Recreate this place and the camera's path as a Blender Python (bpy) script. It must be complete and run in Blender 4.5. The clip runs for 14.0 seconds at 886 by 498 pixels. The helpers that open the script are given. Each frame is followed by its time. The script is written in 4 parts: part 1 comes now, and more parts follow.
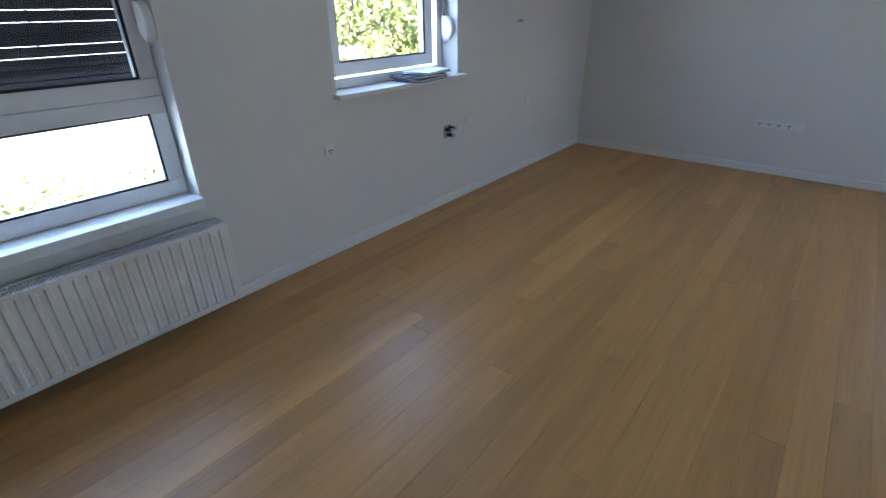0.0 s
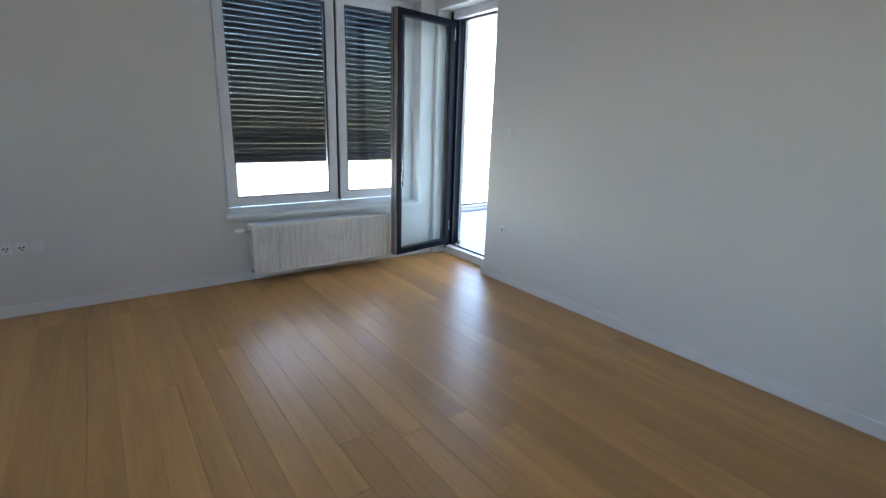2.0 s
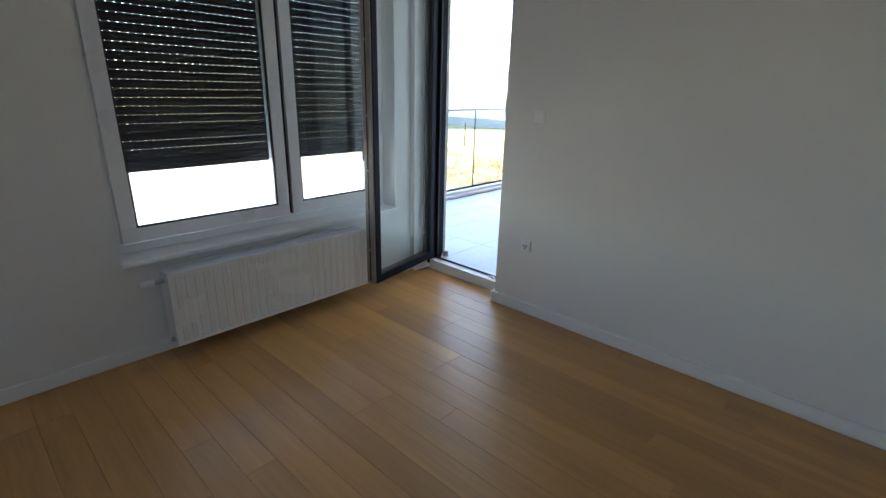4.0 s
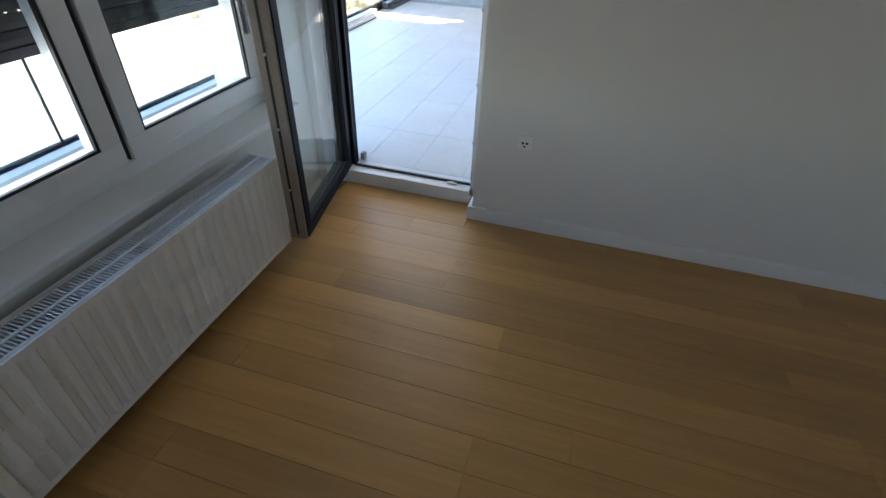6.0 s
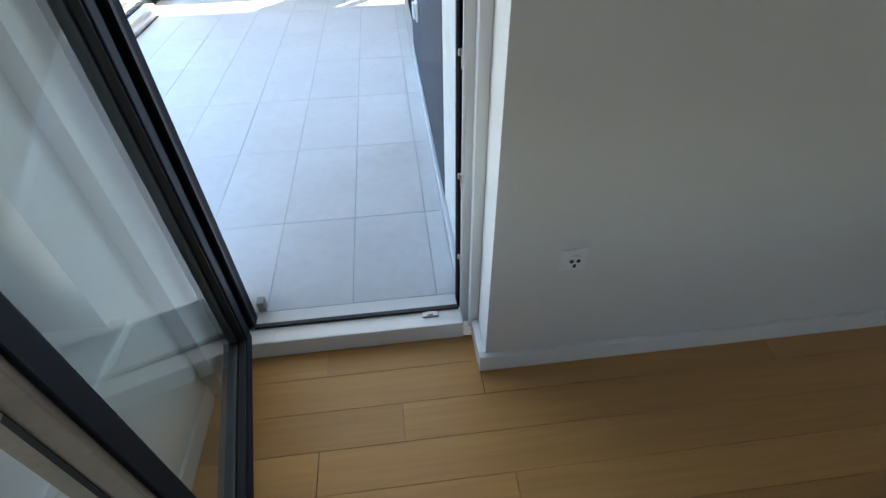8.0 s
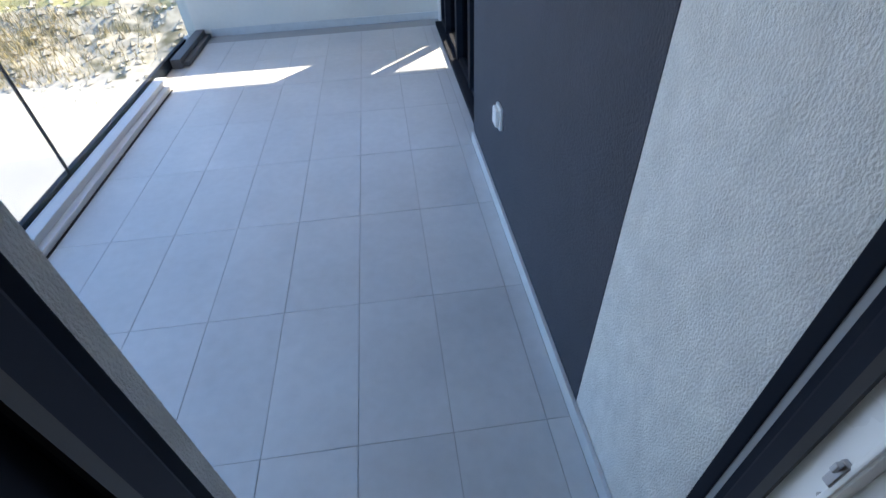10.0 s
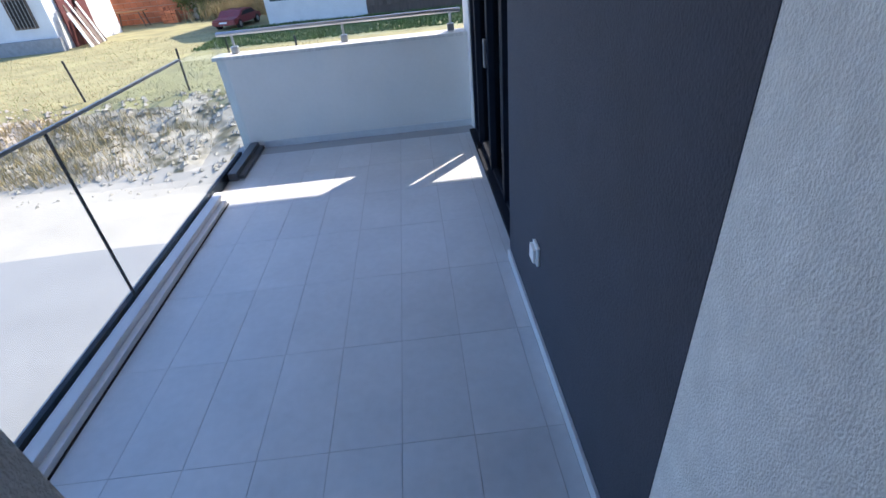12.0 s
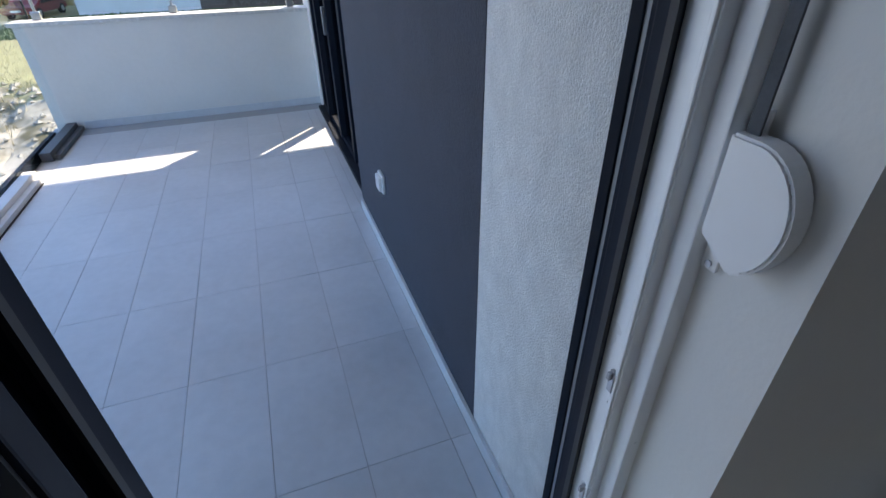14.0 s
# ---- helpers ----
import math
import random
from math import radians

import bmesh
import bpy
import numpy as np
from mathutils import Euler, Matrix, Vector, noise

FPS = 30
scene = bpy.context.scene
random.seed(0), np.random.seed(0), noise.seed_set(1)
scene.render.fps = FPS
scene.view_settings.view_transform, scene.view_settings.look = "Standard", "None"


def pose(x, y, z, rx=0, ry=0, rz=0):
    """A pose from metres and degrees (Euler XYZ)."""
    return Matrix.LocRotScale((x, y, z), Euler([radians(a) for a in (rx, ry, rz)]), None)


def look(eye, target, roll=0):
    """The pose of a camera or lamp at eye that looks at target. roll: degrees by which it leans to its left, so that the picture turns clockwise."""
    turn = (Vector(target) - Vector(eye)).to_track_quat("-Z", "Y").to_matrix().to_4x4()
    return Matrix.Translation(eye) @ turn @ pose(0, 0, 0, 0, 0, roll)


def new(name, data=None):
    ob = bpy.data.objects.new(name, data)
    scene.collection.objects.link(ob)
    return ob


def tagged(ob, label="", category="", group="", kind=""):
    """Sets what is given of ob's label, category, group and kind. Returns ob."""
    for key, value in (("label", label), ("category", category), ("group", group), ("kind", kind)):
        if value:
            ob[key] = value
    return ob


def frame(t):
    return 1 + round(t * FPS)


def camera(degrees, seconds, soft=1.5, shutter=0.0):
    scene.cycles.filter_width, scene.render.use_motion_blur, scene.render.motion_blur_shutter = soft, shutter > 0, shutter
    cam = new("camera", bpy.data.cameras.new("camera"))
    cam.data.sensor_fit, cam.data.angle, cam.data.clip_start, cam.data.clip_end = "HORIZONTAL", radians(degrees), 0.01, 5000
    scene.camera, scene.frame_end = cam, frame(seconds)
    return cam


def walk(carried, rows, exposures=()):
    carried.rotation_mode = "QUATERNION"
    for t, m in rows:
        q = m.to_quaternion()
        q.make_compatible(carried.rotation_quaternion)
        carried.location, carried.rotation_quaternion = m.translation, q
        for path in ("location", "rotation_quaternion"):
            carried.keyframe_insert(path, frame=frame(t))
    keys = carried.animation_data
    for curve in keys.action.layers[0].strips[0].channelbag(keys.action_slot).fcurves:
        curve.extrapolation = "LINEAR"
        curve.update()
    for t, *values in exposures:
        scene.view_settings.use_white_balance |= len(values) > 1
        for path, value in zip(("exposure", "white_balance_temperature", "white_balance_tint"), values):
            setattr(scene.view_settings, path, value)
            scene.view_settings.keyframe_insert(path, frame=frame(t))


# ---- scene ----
cam = camera(85.7, 14.0)
PATH = [
    (0, (6.482, -2.809, 1.493), (5.108, -3.948, 0.589), -0.8),
    (0.5, (6.189, -2.753, 1.495), (4.476, -3.27, 0.602), -0.2),
    (1, (5.797, -2.859, 1.373), (3.97, -2.44, 0.677), 0.6),
    (1.5, (5.431, -2.733, 1.358), (3.755, -1.806, 0.783), 1.3),
    (2, (5.067, -2.699, 1.357), (3.507, -1.561, 0.838), 1.8),
    (2.5, (4.81, -2.621, 1.374), (3.306, -1.403, 0.866), 1.9),
    (5, (2.969, -2.279, 1.425), (1.981, -0.781, 0.54), 0.9),
    (5.5, (2.654, -2.14, 1.418), (1.912, -0.632, 0.334), 1.2),
    (6, (2.313, -1.983, 1.393), (1.883, -0.449, 0.184), 2.3),
    (6.5, (2.1, -1.747, 1.385), (1.84, -0.212, 0.129), -0.6),
    (7, (1.891, -1.451, 1.401), (1.793, 0.07, 0.106), -1.8),
    (7.5, (1.729, -1.118, 1.365), (1.817, 0.334, -0.009), 0.5),
    (8, (1.657, -0.789, 1.363), (1.808, 0.676, 0.01), -1.3),
    (8.5, (1.564, -0.433, 1.405), (1.754, 1.034, 0.059), -1.3),
    (9, (1.47, -0.166, 1.408), (1.705, 1.298, 0.066), -0.1),
    (11.5, (1.353, 0.189, 1.759), (1.315, 1.808, 0.584), -8.0),
    (12, (1.373, 0.225, 1.797), (1.407, 1.903, 0.709), -5.9),
    (12.5, (1.372, 0.262, 1.778), (1.675, 1.997, 0.831), -0.4),
    (13, (1.302, 0.195, 1.711), (1.881, 1.912, 0.863), 4.0),
    (13.5, (1.309, 0.063, 1.685), (1.923, 1.722, 0.753), 2.5),
    (14, (1.376, -0.137, 1.574), (1.943, 1.439, 0.483), -0.9),
]

# ---- world, sun and exposure ----
EXPOSURE = [(0.0, 4.05, 5350, 13), (1.0, 4.05, 5600, 12), (2.5, 3.75, 5900, 11), (5.0, 2.9, 6350, 12), (7.0, 2.85, 6350, 9), (8.0, 2.8, 6250, 8), (9.0, 2.2, 5950, 10), (11.5, 1.3, 5300, 16), (12.5, 1.12, 5150, 17), (13.0, 1.12, 5150, 17), (14.0, 1.5, 5600, 16)]
walk(cam, [(t, look(eye, target, roll)) for t, eye, target, roll in PATH], EXPOSURE)
SUN_EL, SUN_AZ = radians(36), radians(42)        # azimuth from +y towards +x
world = bpy.data.worlds.new("sky")
scene.world = world
world.use_nodes = True
wn = world.node_tree
sky = wn.nodes.new("ShaderNodeTexSky")
sky.sky_type, sky.sun_disc = "NISHITA", False
sky.sun_elevation, sky.sun_rotation = SUN_EL, SUN_AZ
wn.nodes["Background"].inputs[1].default_value = 0.15
wn.links.new(sky.outputs[0], wn.nodes["Background"].inputs[0])
sun = new("sun", bpy.data.lights.new("sun", "SUN"))
sun.data.energy, sun.data.angle, sun.data.color = 5.0, radians(0.5), (1, 0.79, 0.52)
to_sun = Vector((math.sin(SUN_AZ) * math.cos(SUN_EL), math.cos(SUN_AZ) * math.cos(SUN_EL), math.sin(SUN_EL)))
sun.matrix_world = look(to_sun * 60, (0, 0, 0))


def window_light(name, eye, target, w, h, watts, color=(0.82, 0.91, 1)):
    """An area lamp in an opening that stands in for the sky outside it."""
    data = bpy.data.lights.new(name, "AREA")
    data.shape, data.size, data.size_y, data.energy, data.color = "RECTANGLE", w, h, watts, color
    ob = new(name, data)
    ob.matrix_world = look(eye, target)
    return ob


window_light("sky_light_door", (1.47, 0.37, 1.2), (1.47, -1.0, 1.2), 0.66, 2.0, 0.5)
window_light("sky_light_kitchen", (3.97, -5.62, 1.6), (3.97, -3, 1.3), 1.1, 1.0, 0.75, (0.9, 0.95, 1))
window_light("sky_light_terrace", (6.1, -5.62, 0.9), (6.1, -3, 0.7), 1.1, 0.36, 0.8, (0.9, 0.95, 1))
window_light("sky_light_window", (0.55, -0.97, 0.82), (3, -0.97, 0.6), 1.5, 0.22, 1.1, (1, 0.98, 0.95))

# ---- materials ----


def material(name, color, rough=0.5, metal=0.0, vary=0.08, scale=6.0, bump=0.0, bump_scale=60.0, stretch=(1, 1, 1), per_object=0.0, fine=0.0, spec=0.5):
    """A principled surface with two scales of tone variation and fine relief, in world metres."""
    m = bpy.data.materials.new(name)
    m.use_nodes = True
    nt = m.node_tree
    n, l = nt.nodes, nt.links
    b = n["Principled BSDF"]
    b.inputs["Roughness"].default_value = rough
    b.inputs["Metallic"].default_value = metal
    b.inputs["Specular IOR Level"].default_value = spec
    geo = n.new("ShaderNodeNewGeometry")
    mp = n.new("ShaderNodeMapping")
    mp.inputs["Scale"].default_value = stretch
    info = n.new("ShaderNodeObjectInfo")
    off = n.new("ShaderNodeVectorMath")
    off.operation = "ADD"
    mul = n.new("ShaderNodeMath")
    mul.operation = "MULTIPLY"
    mul.inputs[1].default_value = 37.0 if per_object else 0.0
    l.new(info.outputs["Random"], mul.inputs[0])
    l.new(geo.outputs["Position"], off.inputs[0])
    l.new(mul.outputs[0], off.inputs[1])
    l.new(off.outputs[0], mp.inputs["Vector"])
    big = n.new("ShaderNodeTexNoise")
    big.inputs["Scale"].default_value, big.inputs["Detail"].default_value = scale, 4
    small = n.new("ShaderNodeTexNoise")
    small.inputs["Scale"].default_value, small.inputs["Detail"].default_value = scale * 9, 3
    l.new(mp.outputs[0], big.inputs["Vector"])
    l.new(mp.outputs[0], small.inputs["Vector"])
    add = n.new("ShaderNodeMath")
    add.operation = "MULTIPLY_ADD"
    add.inputs[1].default_value = 0.55
    l.new(small.outputs[0], add.inputs[0])
    l.new(big.outputs[0], add.inputs[2])
    rng = n.new("ShaderNodeMapRange")
    rng.inputs[1].default_value, rng.inputs[2].default_value = 0.45, 1.1
    rng.inputs[3].default_value, rng.inputs[4].default_value = 1 - vary, 1 + vary
    l.new(add.outputs[0], rng.inputs[0])
    tone = rng.outputs[0]
    if per_object:
        pr = n.new("ShaderNodeMapRange")
        pr.inputs[3].default_value, pr.inputs[4].default_value = 1 - per_object, 1 + per_object
        l.new(info.outputs["Random"], pr.inputs[0])
        mm = n.new("ShaderNodeMath")
        mm.operation = "MULTIPLY"
        l.new(tone, mm.inputs[0])
        l.new(pr.outputs[0], mm.inputs[1])
        tone = mm.outputs[0]
    vm = n.new("ShaderNodeVectorMath")
    vm.operation = "SCALE"
    vm.inputs[0].default_value = color
    l.new(tone, vm.inputs["Scale"])
    l.new(vm.outputs[0], b.inputs["Base Color"])
    rr = n.new("ShaderNodeMapRange")
    rr.inputs[3].default_value, rr.inputs[4].default_value = max(0.02, rough - 0.06), min(1, rough + 0.08)
    l.new(big.outputs[0], rr.inputs[0])
    l.new(rr.outputs[0], b.inputs["Roughness"])
    if bump:
        bt = n.new("ShaderNodeTexNoise")
        bt.inputs["Scale"].default_value, bt.inputs["Detail"].default_value = bump_scale, 5
        l.new(mp.outputs[0], bt.inputs["Vector"])
        bp = n.new("ShaderNodeBump")
        bp.inputs["Strength"].default_value, bp.inputs["Distance"].default_value = bump, 0.01
        l.new(bt.outputs[0], bp.inputs["Height"])
        l.new(bp.outputs[0], b.inputs["Normal"])
    return m


def glass_material(name, tint=(0.93, 0.97, 0.97)):
    """Thin clear pane: light passes straight on, with a Fresnel-weighted mirror on it."""
    m = bpy.data.materials.new(name)
    m.use_nodes = True
    n, l = m.node_tree.nodes, m.node_tree.links
    n.remove(n["Principled BSDF"])
    tr, gl, mix = n.new("ShaderNodeBsdfTransparent"), n.new("ShaderNodeBsdfGlossy"), n.new("ShaderNodeMixShader")
    tr.inputs[0].default_value = (*tint, 1)
    gl.inputs["Roughness"].default_value = 0.01
    face, power, scaled = n.new("ShaderNodeLayerWeight"), n.new("ShaderNodeMath"), n.new("ShaderNodeMath")
    face.inputs[0].default_value = 0.5
    power.operation, scaled.operation = "POWER", "MULTIPLY_ADD"
    power.inputs[1].default_value, scaled.inputs[1].default_value, scaled.inputs[2].default_value = 5.0, 0.7, 0.035
    l.new(face.outputs["Facing"], power.inputs[0])
    l.new(power.outputs[0], scaled.inputs[0])
    l.new(scaled.outputs[0], mix.inputs[0])
    l.new(tr.outputs[0], mix.inputs[1])
    l.new(gl.outputs[0], mix.inputs[2])
    l.new(mix.outputs[0], n["Material Output"].inputs[0])
    return m


WALL = material("wall_paint", (0.74, 0.728, 0.7), 0.6, vary=0.02, scale=1.3, bump=0.08, bump_scale=90)
CEIL = material("ceiling_paint", (0.8, 0.8, 0.79), 0.7, vary=0.015, scale=1.2)
TRIM = material("white_trim", (0.8, 0.8, 0.79), 0.35, vary=0.02, scale=3)
PVC = material("white_pvc", (0.82, 0.83, 0.84), 0.28, vary=0.02, scale=4)
OAK = material("oak_plank", (0.52, 0.282, 0.092), 0.36, vary=0.2, scale=1.1, stretch=(0.35, 6, 1), bump=0.03, bump_scale=30, per_object=0.12)
GAP = material("plank_gap", (0.3, 0.16, 0.06), 0.8)
RAD = material("radiator_enamel", (0.84, 0.84, 0.82), 0.25, vary=0.015, scale=4)
GRILLE = material("radiator_grille", (0.72, 0.73, 0.75), 0.3, vary=0.03)
DARKFRAME = material("anthracite_profile", (0.009, 0.012, 0.021), 0.6, vary=0.1, scale=8, spec=0.12)
EDGE_GREY = material("grey_edge_cap", (0.22, 0.235, 0.24), 0.35, vary=0.08, scale=6)
SHOE = material("raw_profile_end", (0.1, 0.105, 0.115), 0.5, vary=0.15, scale=10)
BLACK = material("black_rubber", (0.012, 0.012, 0.014), 0.6)
EDGE = material("weathered_edge_profile", (0.29, 0.245, 0.2), 0.45, vary=0.2, scale=9)
STEEL = material("brushed_steel", (0.45, 0.45, 0.46), 0.3, metal=1.0, vary=0.08, scale=12)
SLAT = material("shutter_slat", (0.018, 0.016, 0.021), 0.6, vary=0.1, scale=8, spec=0.2)
PLASTIC = material("white_plastic", (0.8, 0.8, 0.8), 0.3, vary=0.02)
GREYPL = material("grey_plastic", (0.32, 0.33, 0.35), 0.45, vary=0.05)
BELT = material("woven_belt", (0.09, 0.095, 0.105), 0.85, vary=0.15, scale=30)
HOLE = material("socket_hole", (0.02, 0.02, 0.02), 0.6)
TILE = material("porcelain_tile", (0.6, 0.62, 0.64), 0.36, vary=0.1, scale=2.5, bump=0.05, bump_scale=70, per_object=0.03)
GROUT = material("grout", (0.4, 0.41, 0.42), 0.85)
STUCCO = material("white_render", (0.81, 0.8, 0.78), 0.9, vary=0.12, scale=22, bump=0.7, bump_scale=260, stretch=(1, 1, 0.6))
STUCCO_FINE = material("parapet_render", (0.72, 0.71, 0.68), 0.8, vary=0.04, scale=3, bump=0.25, bump_scale=150)
NAVY = material("dark_render", (0.052, 0.056, 0.076), 0.8, vary=0.2, scale=9, bump=0.6, bump_scale=170, stretch=(1, 1, 0.7))
STONE = material("granite_cap", (0.6, 0.6, 0.58), 0.6, vary=0.2, scale=40)
ALU = material("white_aluminium", (0.7, 0.71, 0.72), 0.35, vary=0.04)
GLASS = glass_material("clear_glass")
GLASS_DARK = glass_material("tinted_glass", (0.5, 0.55, 0.58))
DIRT = material("dry_dirt", (0.47, 0.42, 0.345), 0.95, vary=0.12, scale=1.6, bump=0.6, bump_scale=9)
YARD = material("grey_yard_paving", (0.3, 0.29, 0.28), 0.9, vary=0.12, scale=1.2, bump=0.3, bump_scale=20)
GRASS_SOIL = material("dry_grass_soil", (0.29, 0.27, 0.12), 0.95, vary=0.3, scale=1.2, bump=0.8, bump_scale=14)


def mottled(name, light, dark, scale, bump_scale):
    """Broken rocky soil: two colours in ragged patches, with coarse relief."""
    m = material(name, light, 0.95, vary=0.3, scale=3, bump=1.0, bump_scale=bump_scale)
    n, l = m.node_tree.nodes, m.node_tree.links
    b = n["Principled BSDF"]
    plain = b.inputs["Base Color"].links[0].from_socket
    geo, patch, edge, mix = n.new("ShaderNodeNewGeometry"), n.new("ShaderNodeTexNoise"), n.new("ShaderNodeMapRange"), n.new("ShaderNodeMix")
    patch.inputs["Scale"].default_value, patch.inputs["Detail"].default_value, patch.inputs["Roughness"].default_value = scale, 7, 0.7
    edge.inputs[1].default_value, edge.inputs[2].default_value = 0.47, 0.6
    mix.data_type = "RGBA"
    mix.inputs[7].default_value = (*dark, 1)
    l.new(geo.outputs["Position"], patch.inputs["Vector"])
    l.new(patch.outputs[0], edge.inputs[0])
    l.new(edge.outputs[0], mix.inputs[0])
    l.new(plain, mix.inputs[6])
    l.new(mix.outputs[2], b.inputs["Base Color"])
    return m


ROCK = mottled("rocky_bank", (0.46, 0.41, 0.32), (0.13, 0.115, 0.06), 1.7, 7)
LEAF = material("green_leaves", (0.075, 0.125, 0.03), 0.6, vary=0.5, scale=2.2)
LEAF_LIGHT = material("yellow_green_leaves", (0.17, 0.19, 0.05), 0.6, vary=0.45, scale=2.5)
STRAW = material("dry_straw", (0.38, 0.3, 0.14), 0.8, vary=0.35, scale=3)
BARK = material("bark", (0.09, 0.065, 0.045), 0.9, vary=0.3, scale=8, bump=0.8, bump_scale=25)
ROOFTILE = material("terracotta_tile", (0.5, 0.21, 0.11), 0.8, vary=0.25, scale=3, per_object=0.2)
LIME = material("limewashed_wall", (0.68, 0.68, 0.66), 0.9, vary=0.1, scale=1.5, bump=0.3)
OLDWOOD = material("weathered_boards", (0.13, 0.1, 0.08), 0.85, vary=0.3, scale=4, stretch=(4, 4, 0.5), per_object=0.3)
WARMWOOD = material("orange_boards", (0.42, 0.22, 0.09), 0.7, vary=0.25, scale=4, per_object=0.2)
BRICK = material("hollow_brick", (0.55, 0.2, 0.09), 0.85, vary=0.2, scale=3, per_object=0.15)
MORTAR = material("mortar", (0.45, 0.36, 0.28), 0.9)
REDPAINT = material("faded_red_paint", (0.2, 0.022, 0.02), 0.4, vary=0.2)
NAVYPAPER = material("navy_cardboard", (0.015, 0.02, 0.06), 0.4)
PAPER = material("white_paper", (0.8, 0.8, 0.8), 0.7)
CLOTH = material("white_cloth", (0.7, 0.7, 0.68), 0.9)

# ---- mesh helpers ----


def box(bm, x0, x1, y0, y1, z0, z1, bevel=0.0):
    m = Matrix.Translation(((x0 + x1) / 2, (y0 + y1) / 2, (z0 + z1) / 2)) @ Matrix.Diagonal((abs(x1 - x0), abs(y1 - y0), abs(z1 - z0), 1))
    made = bmesh.ops.create_cube(bm, size=1, matrix=m)["verts"]
    if bevel:
        edges = list({e for v in made for e in v.link_edges})
        bmesh.ops.bevel(bm, geom=edges, offset=bevel, segments=2, affect="EDGES", profile=0.6)
    return bm


def rod(bm, p, q, r, sides=10, r2=None):
    p, q = Vector(p), Vector(q)
    m = Matrix.Translation((p + q) / 2) @ (q - p).to_track_quat("Z", "Y").to_matrix().to_4x4()
    bmesh.ops.create_cone(bm, cap_ends=True, segments=sides, radius1=r, radius2=r if r2 is None else r2, depth=(q - p).length, matrix=m)
    return bm


def prism(bm, outline, axis, a, b):
    """An outline of 2D points drawn out along an axis from a to b."""
    def at(p, d):
        return {"x": (d, p[0], p[1]), "y": (p[0], d, p[1]), "z": (p[0], p[1], d)}[axis]
    lo, hi = [bm.verts.new(at(p, a)) for p in outline], [bm.verts.new(at(p, b)) for p in outline]
    n = len(outline)
    bm.faces.new(lo), bm.faces.new(hi[::-1])
    for i in range(n):
        bm.faces.new((lo[i], hi[i], hi[(i + 1) % n], lo[(i + 1) % n]))
    bmesh.ops.recalc_face_normals(bm, faces=bm.faces)
    return bm


def mesh_of(name, bm, mat):
    me = bpy.data.meshes.new(name)
    bm.to_mesh(me)
    bm.free()
    me.materials.append(mat)
    return me


def part(name, bm, mat, parent, label=""):
    ob = new(name, mesh_of(name, bm, mat))
    ob.parent = parent
    return tagged(ob, label)


def single(name, bm, mat, label, category="", kind="", group=""):
    return tagged(new(name, mesh_of(name, bm, mat)), label, category, group, kind)


def thing(name, label, category, m=None, group="", kind=""):
    ob = new(name)
    ob.empty_display_size = 0.1
    if m is not None:
        ob.matrix_world = m
    return tagged(ob, label, category, group, kind)


def B():
    return bmesh.new()


def boxes(*rows):
    bm = B()
    for r in rows:
        box(bm, *r)
    return bm


def ring(bm, u0, u1, z0, z1, w, d0, d1, axis, bevel=0.004):
    """A rectangular frame of profile width w in the plane across axis ('x' or 'y'), from d0 to d1 in depth."""
    for a, b, c, d in ((u0, u1, z0, z0 + w), (u0, u1, z1 - w, z1), (u0, u0 + w, z0 + w, z1 - w), (u1 - w, u1, z0 + w, z1 - w)):
        if axis == "x":
            box(bm, d0, d1, a, b, c, d, bevel)
        else:
            box(bm, a, b, d0, d1, c, d, bevel)
    return bm


# ---- the room ----
XW, YR, YK, XE, HC = 1.0, 0.098, -5.226, 8.2, 2.62
NX, NY = 4.968, -1.382                      # corner of the built-out wall block

bm = boxes((0.6, XW, YK - 0.35, -1.89, 0, HC), (0.6, XW, -1.89, -0.06, 0, 0.52), (0.6, XW, -1.89, -0.06, 2.42, HC),
           (0.6, XW, -0.06, 0.10, 0, HC), (0.6, 1.045, 0.10, 0.45, 0, HC))
single("wall_west", bm, WALL, "white painted interior wall with a wide window", kind="structure")
bm = boxes((1.878, NX, YR, 0.42, 0, HC), (1.045, 1.878, 0.10, 0.42, 2.36, HC))
single("wall_north", bm, WALL, "plain white painted wall beside the balcony door", kind="structure")
bm = boxes((NX, XE, NY, 0.42, 0, HC))
single("wall_block", bm, WALL, "white painted built-out wall corner", kind="structure")
bm = boxes((XE, XE + 0.3, YK - 0.35, NY, 0, HC))
single("wall_east", bm, WALL, "plain white painted wall", kind="structure")
KX0, KX1, KZ = 3.36, 4.56, 1.0             # kitchen window
TX0, TX1, TZ = 5.50, 6.93, 0.60            # window over the second radiator
bm = boxes((XW, KX0, YK - 0.35, YK, 0, HC), (KX0, KX1, YK - 0.35, YK, 0, KZ), (KX0, KX1, YK - 0.35, YK, 2.3, HC),
           (KX1, TX0, YK - 0.35, YK, 0, HC), (TX0, TX1, YK - 0.35, YK, 0, TZ), (TX0, TX1, YK - 0.35, YK, 2.4, HC), (TX1, XE, YK - 0.35, YK, 0, HC))
single("wall_south", bm, WALL, "white painted wall with two windows and sockets", kind="structure")
single("ceiling", boxes((0.6, XE + 0.3, YK - 0.35, 0.42, HC, HC + 0.2)), CEIL, "plain white painted ceiling", kind="structure")


def baseboard(x0, x1, y0, y1):
    single("baseboard", box(B(), x0, x1, y0, y1, 0.0, 0.075, 0.004), TRIM, "white painted baseboard along the wall", kind="structure")


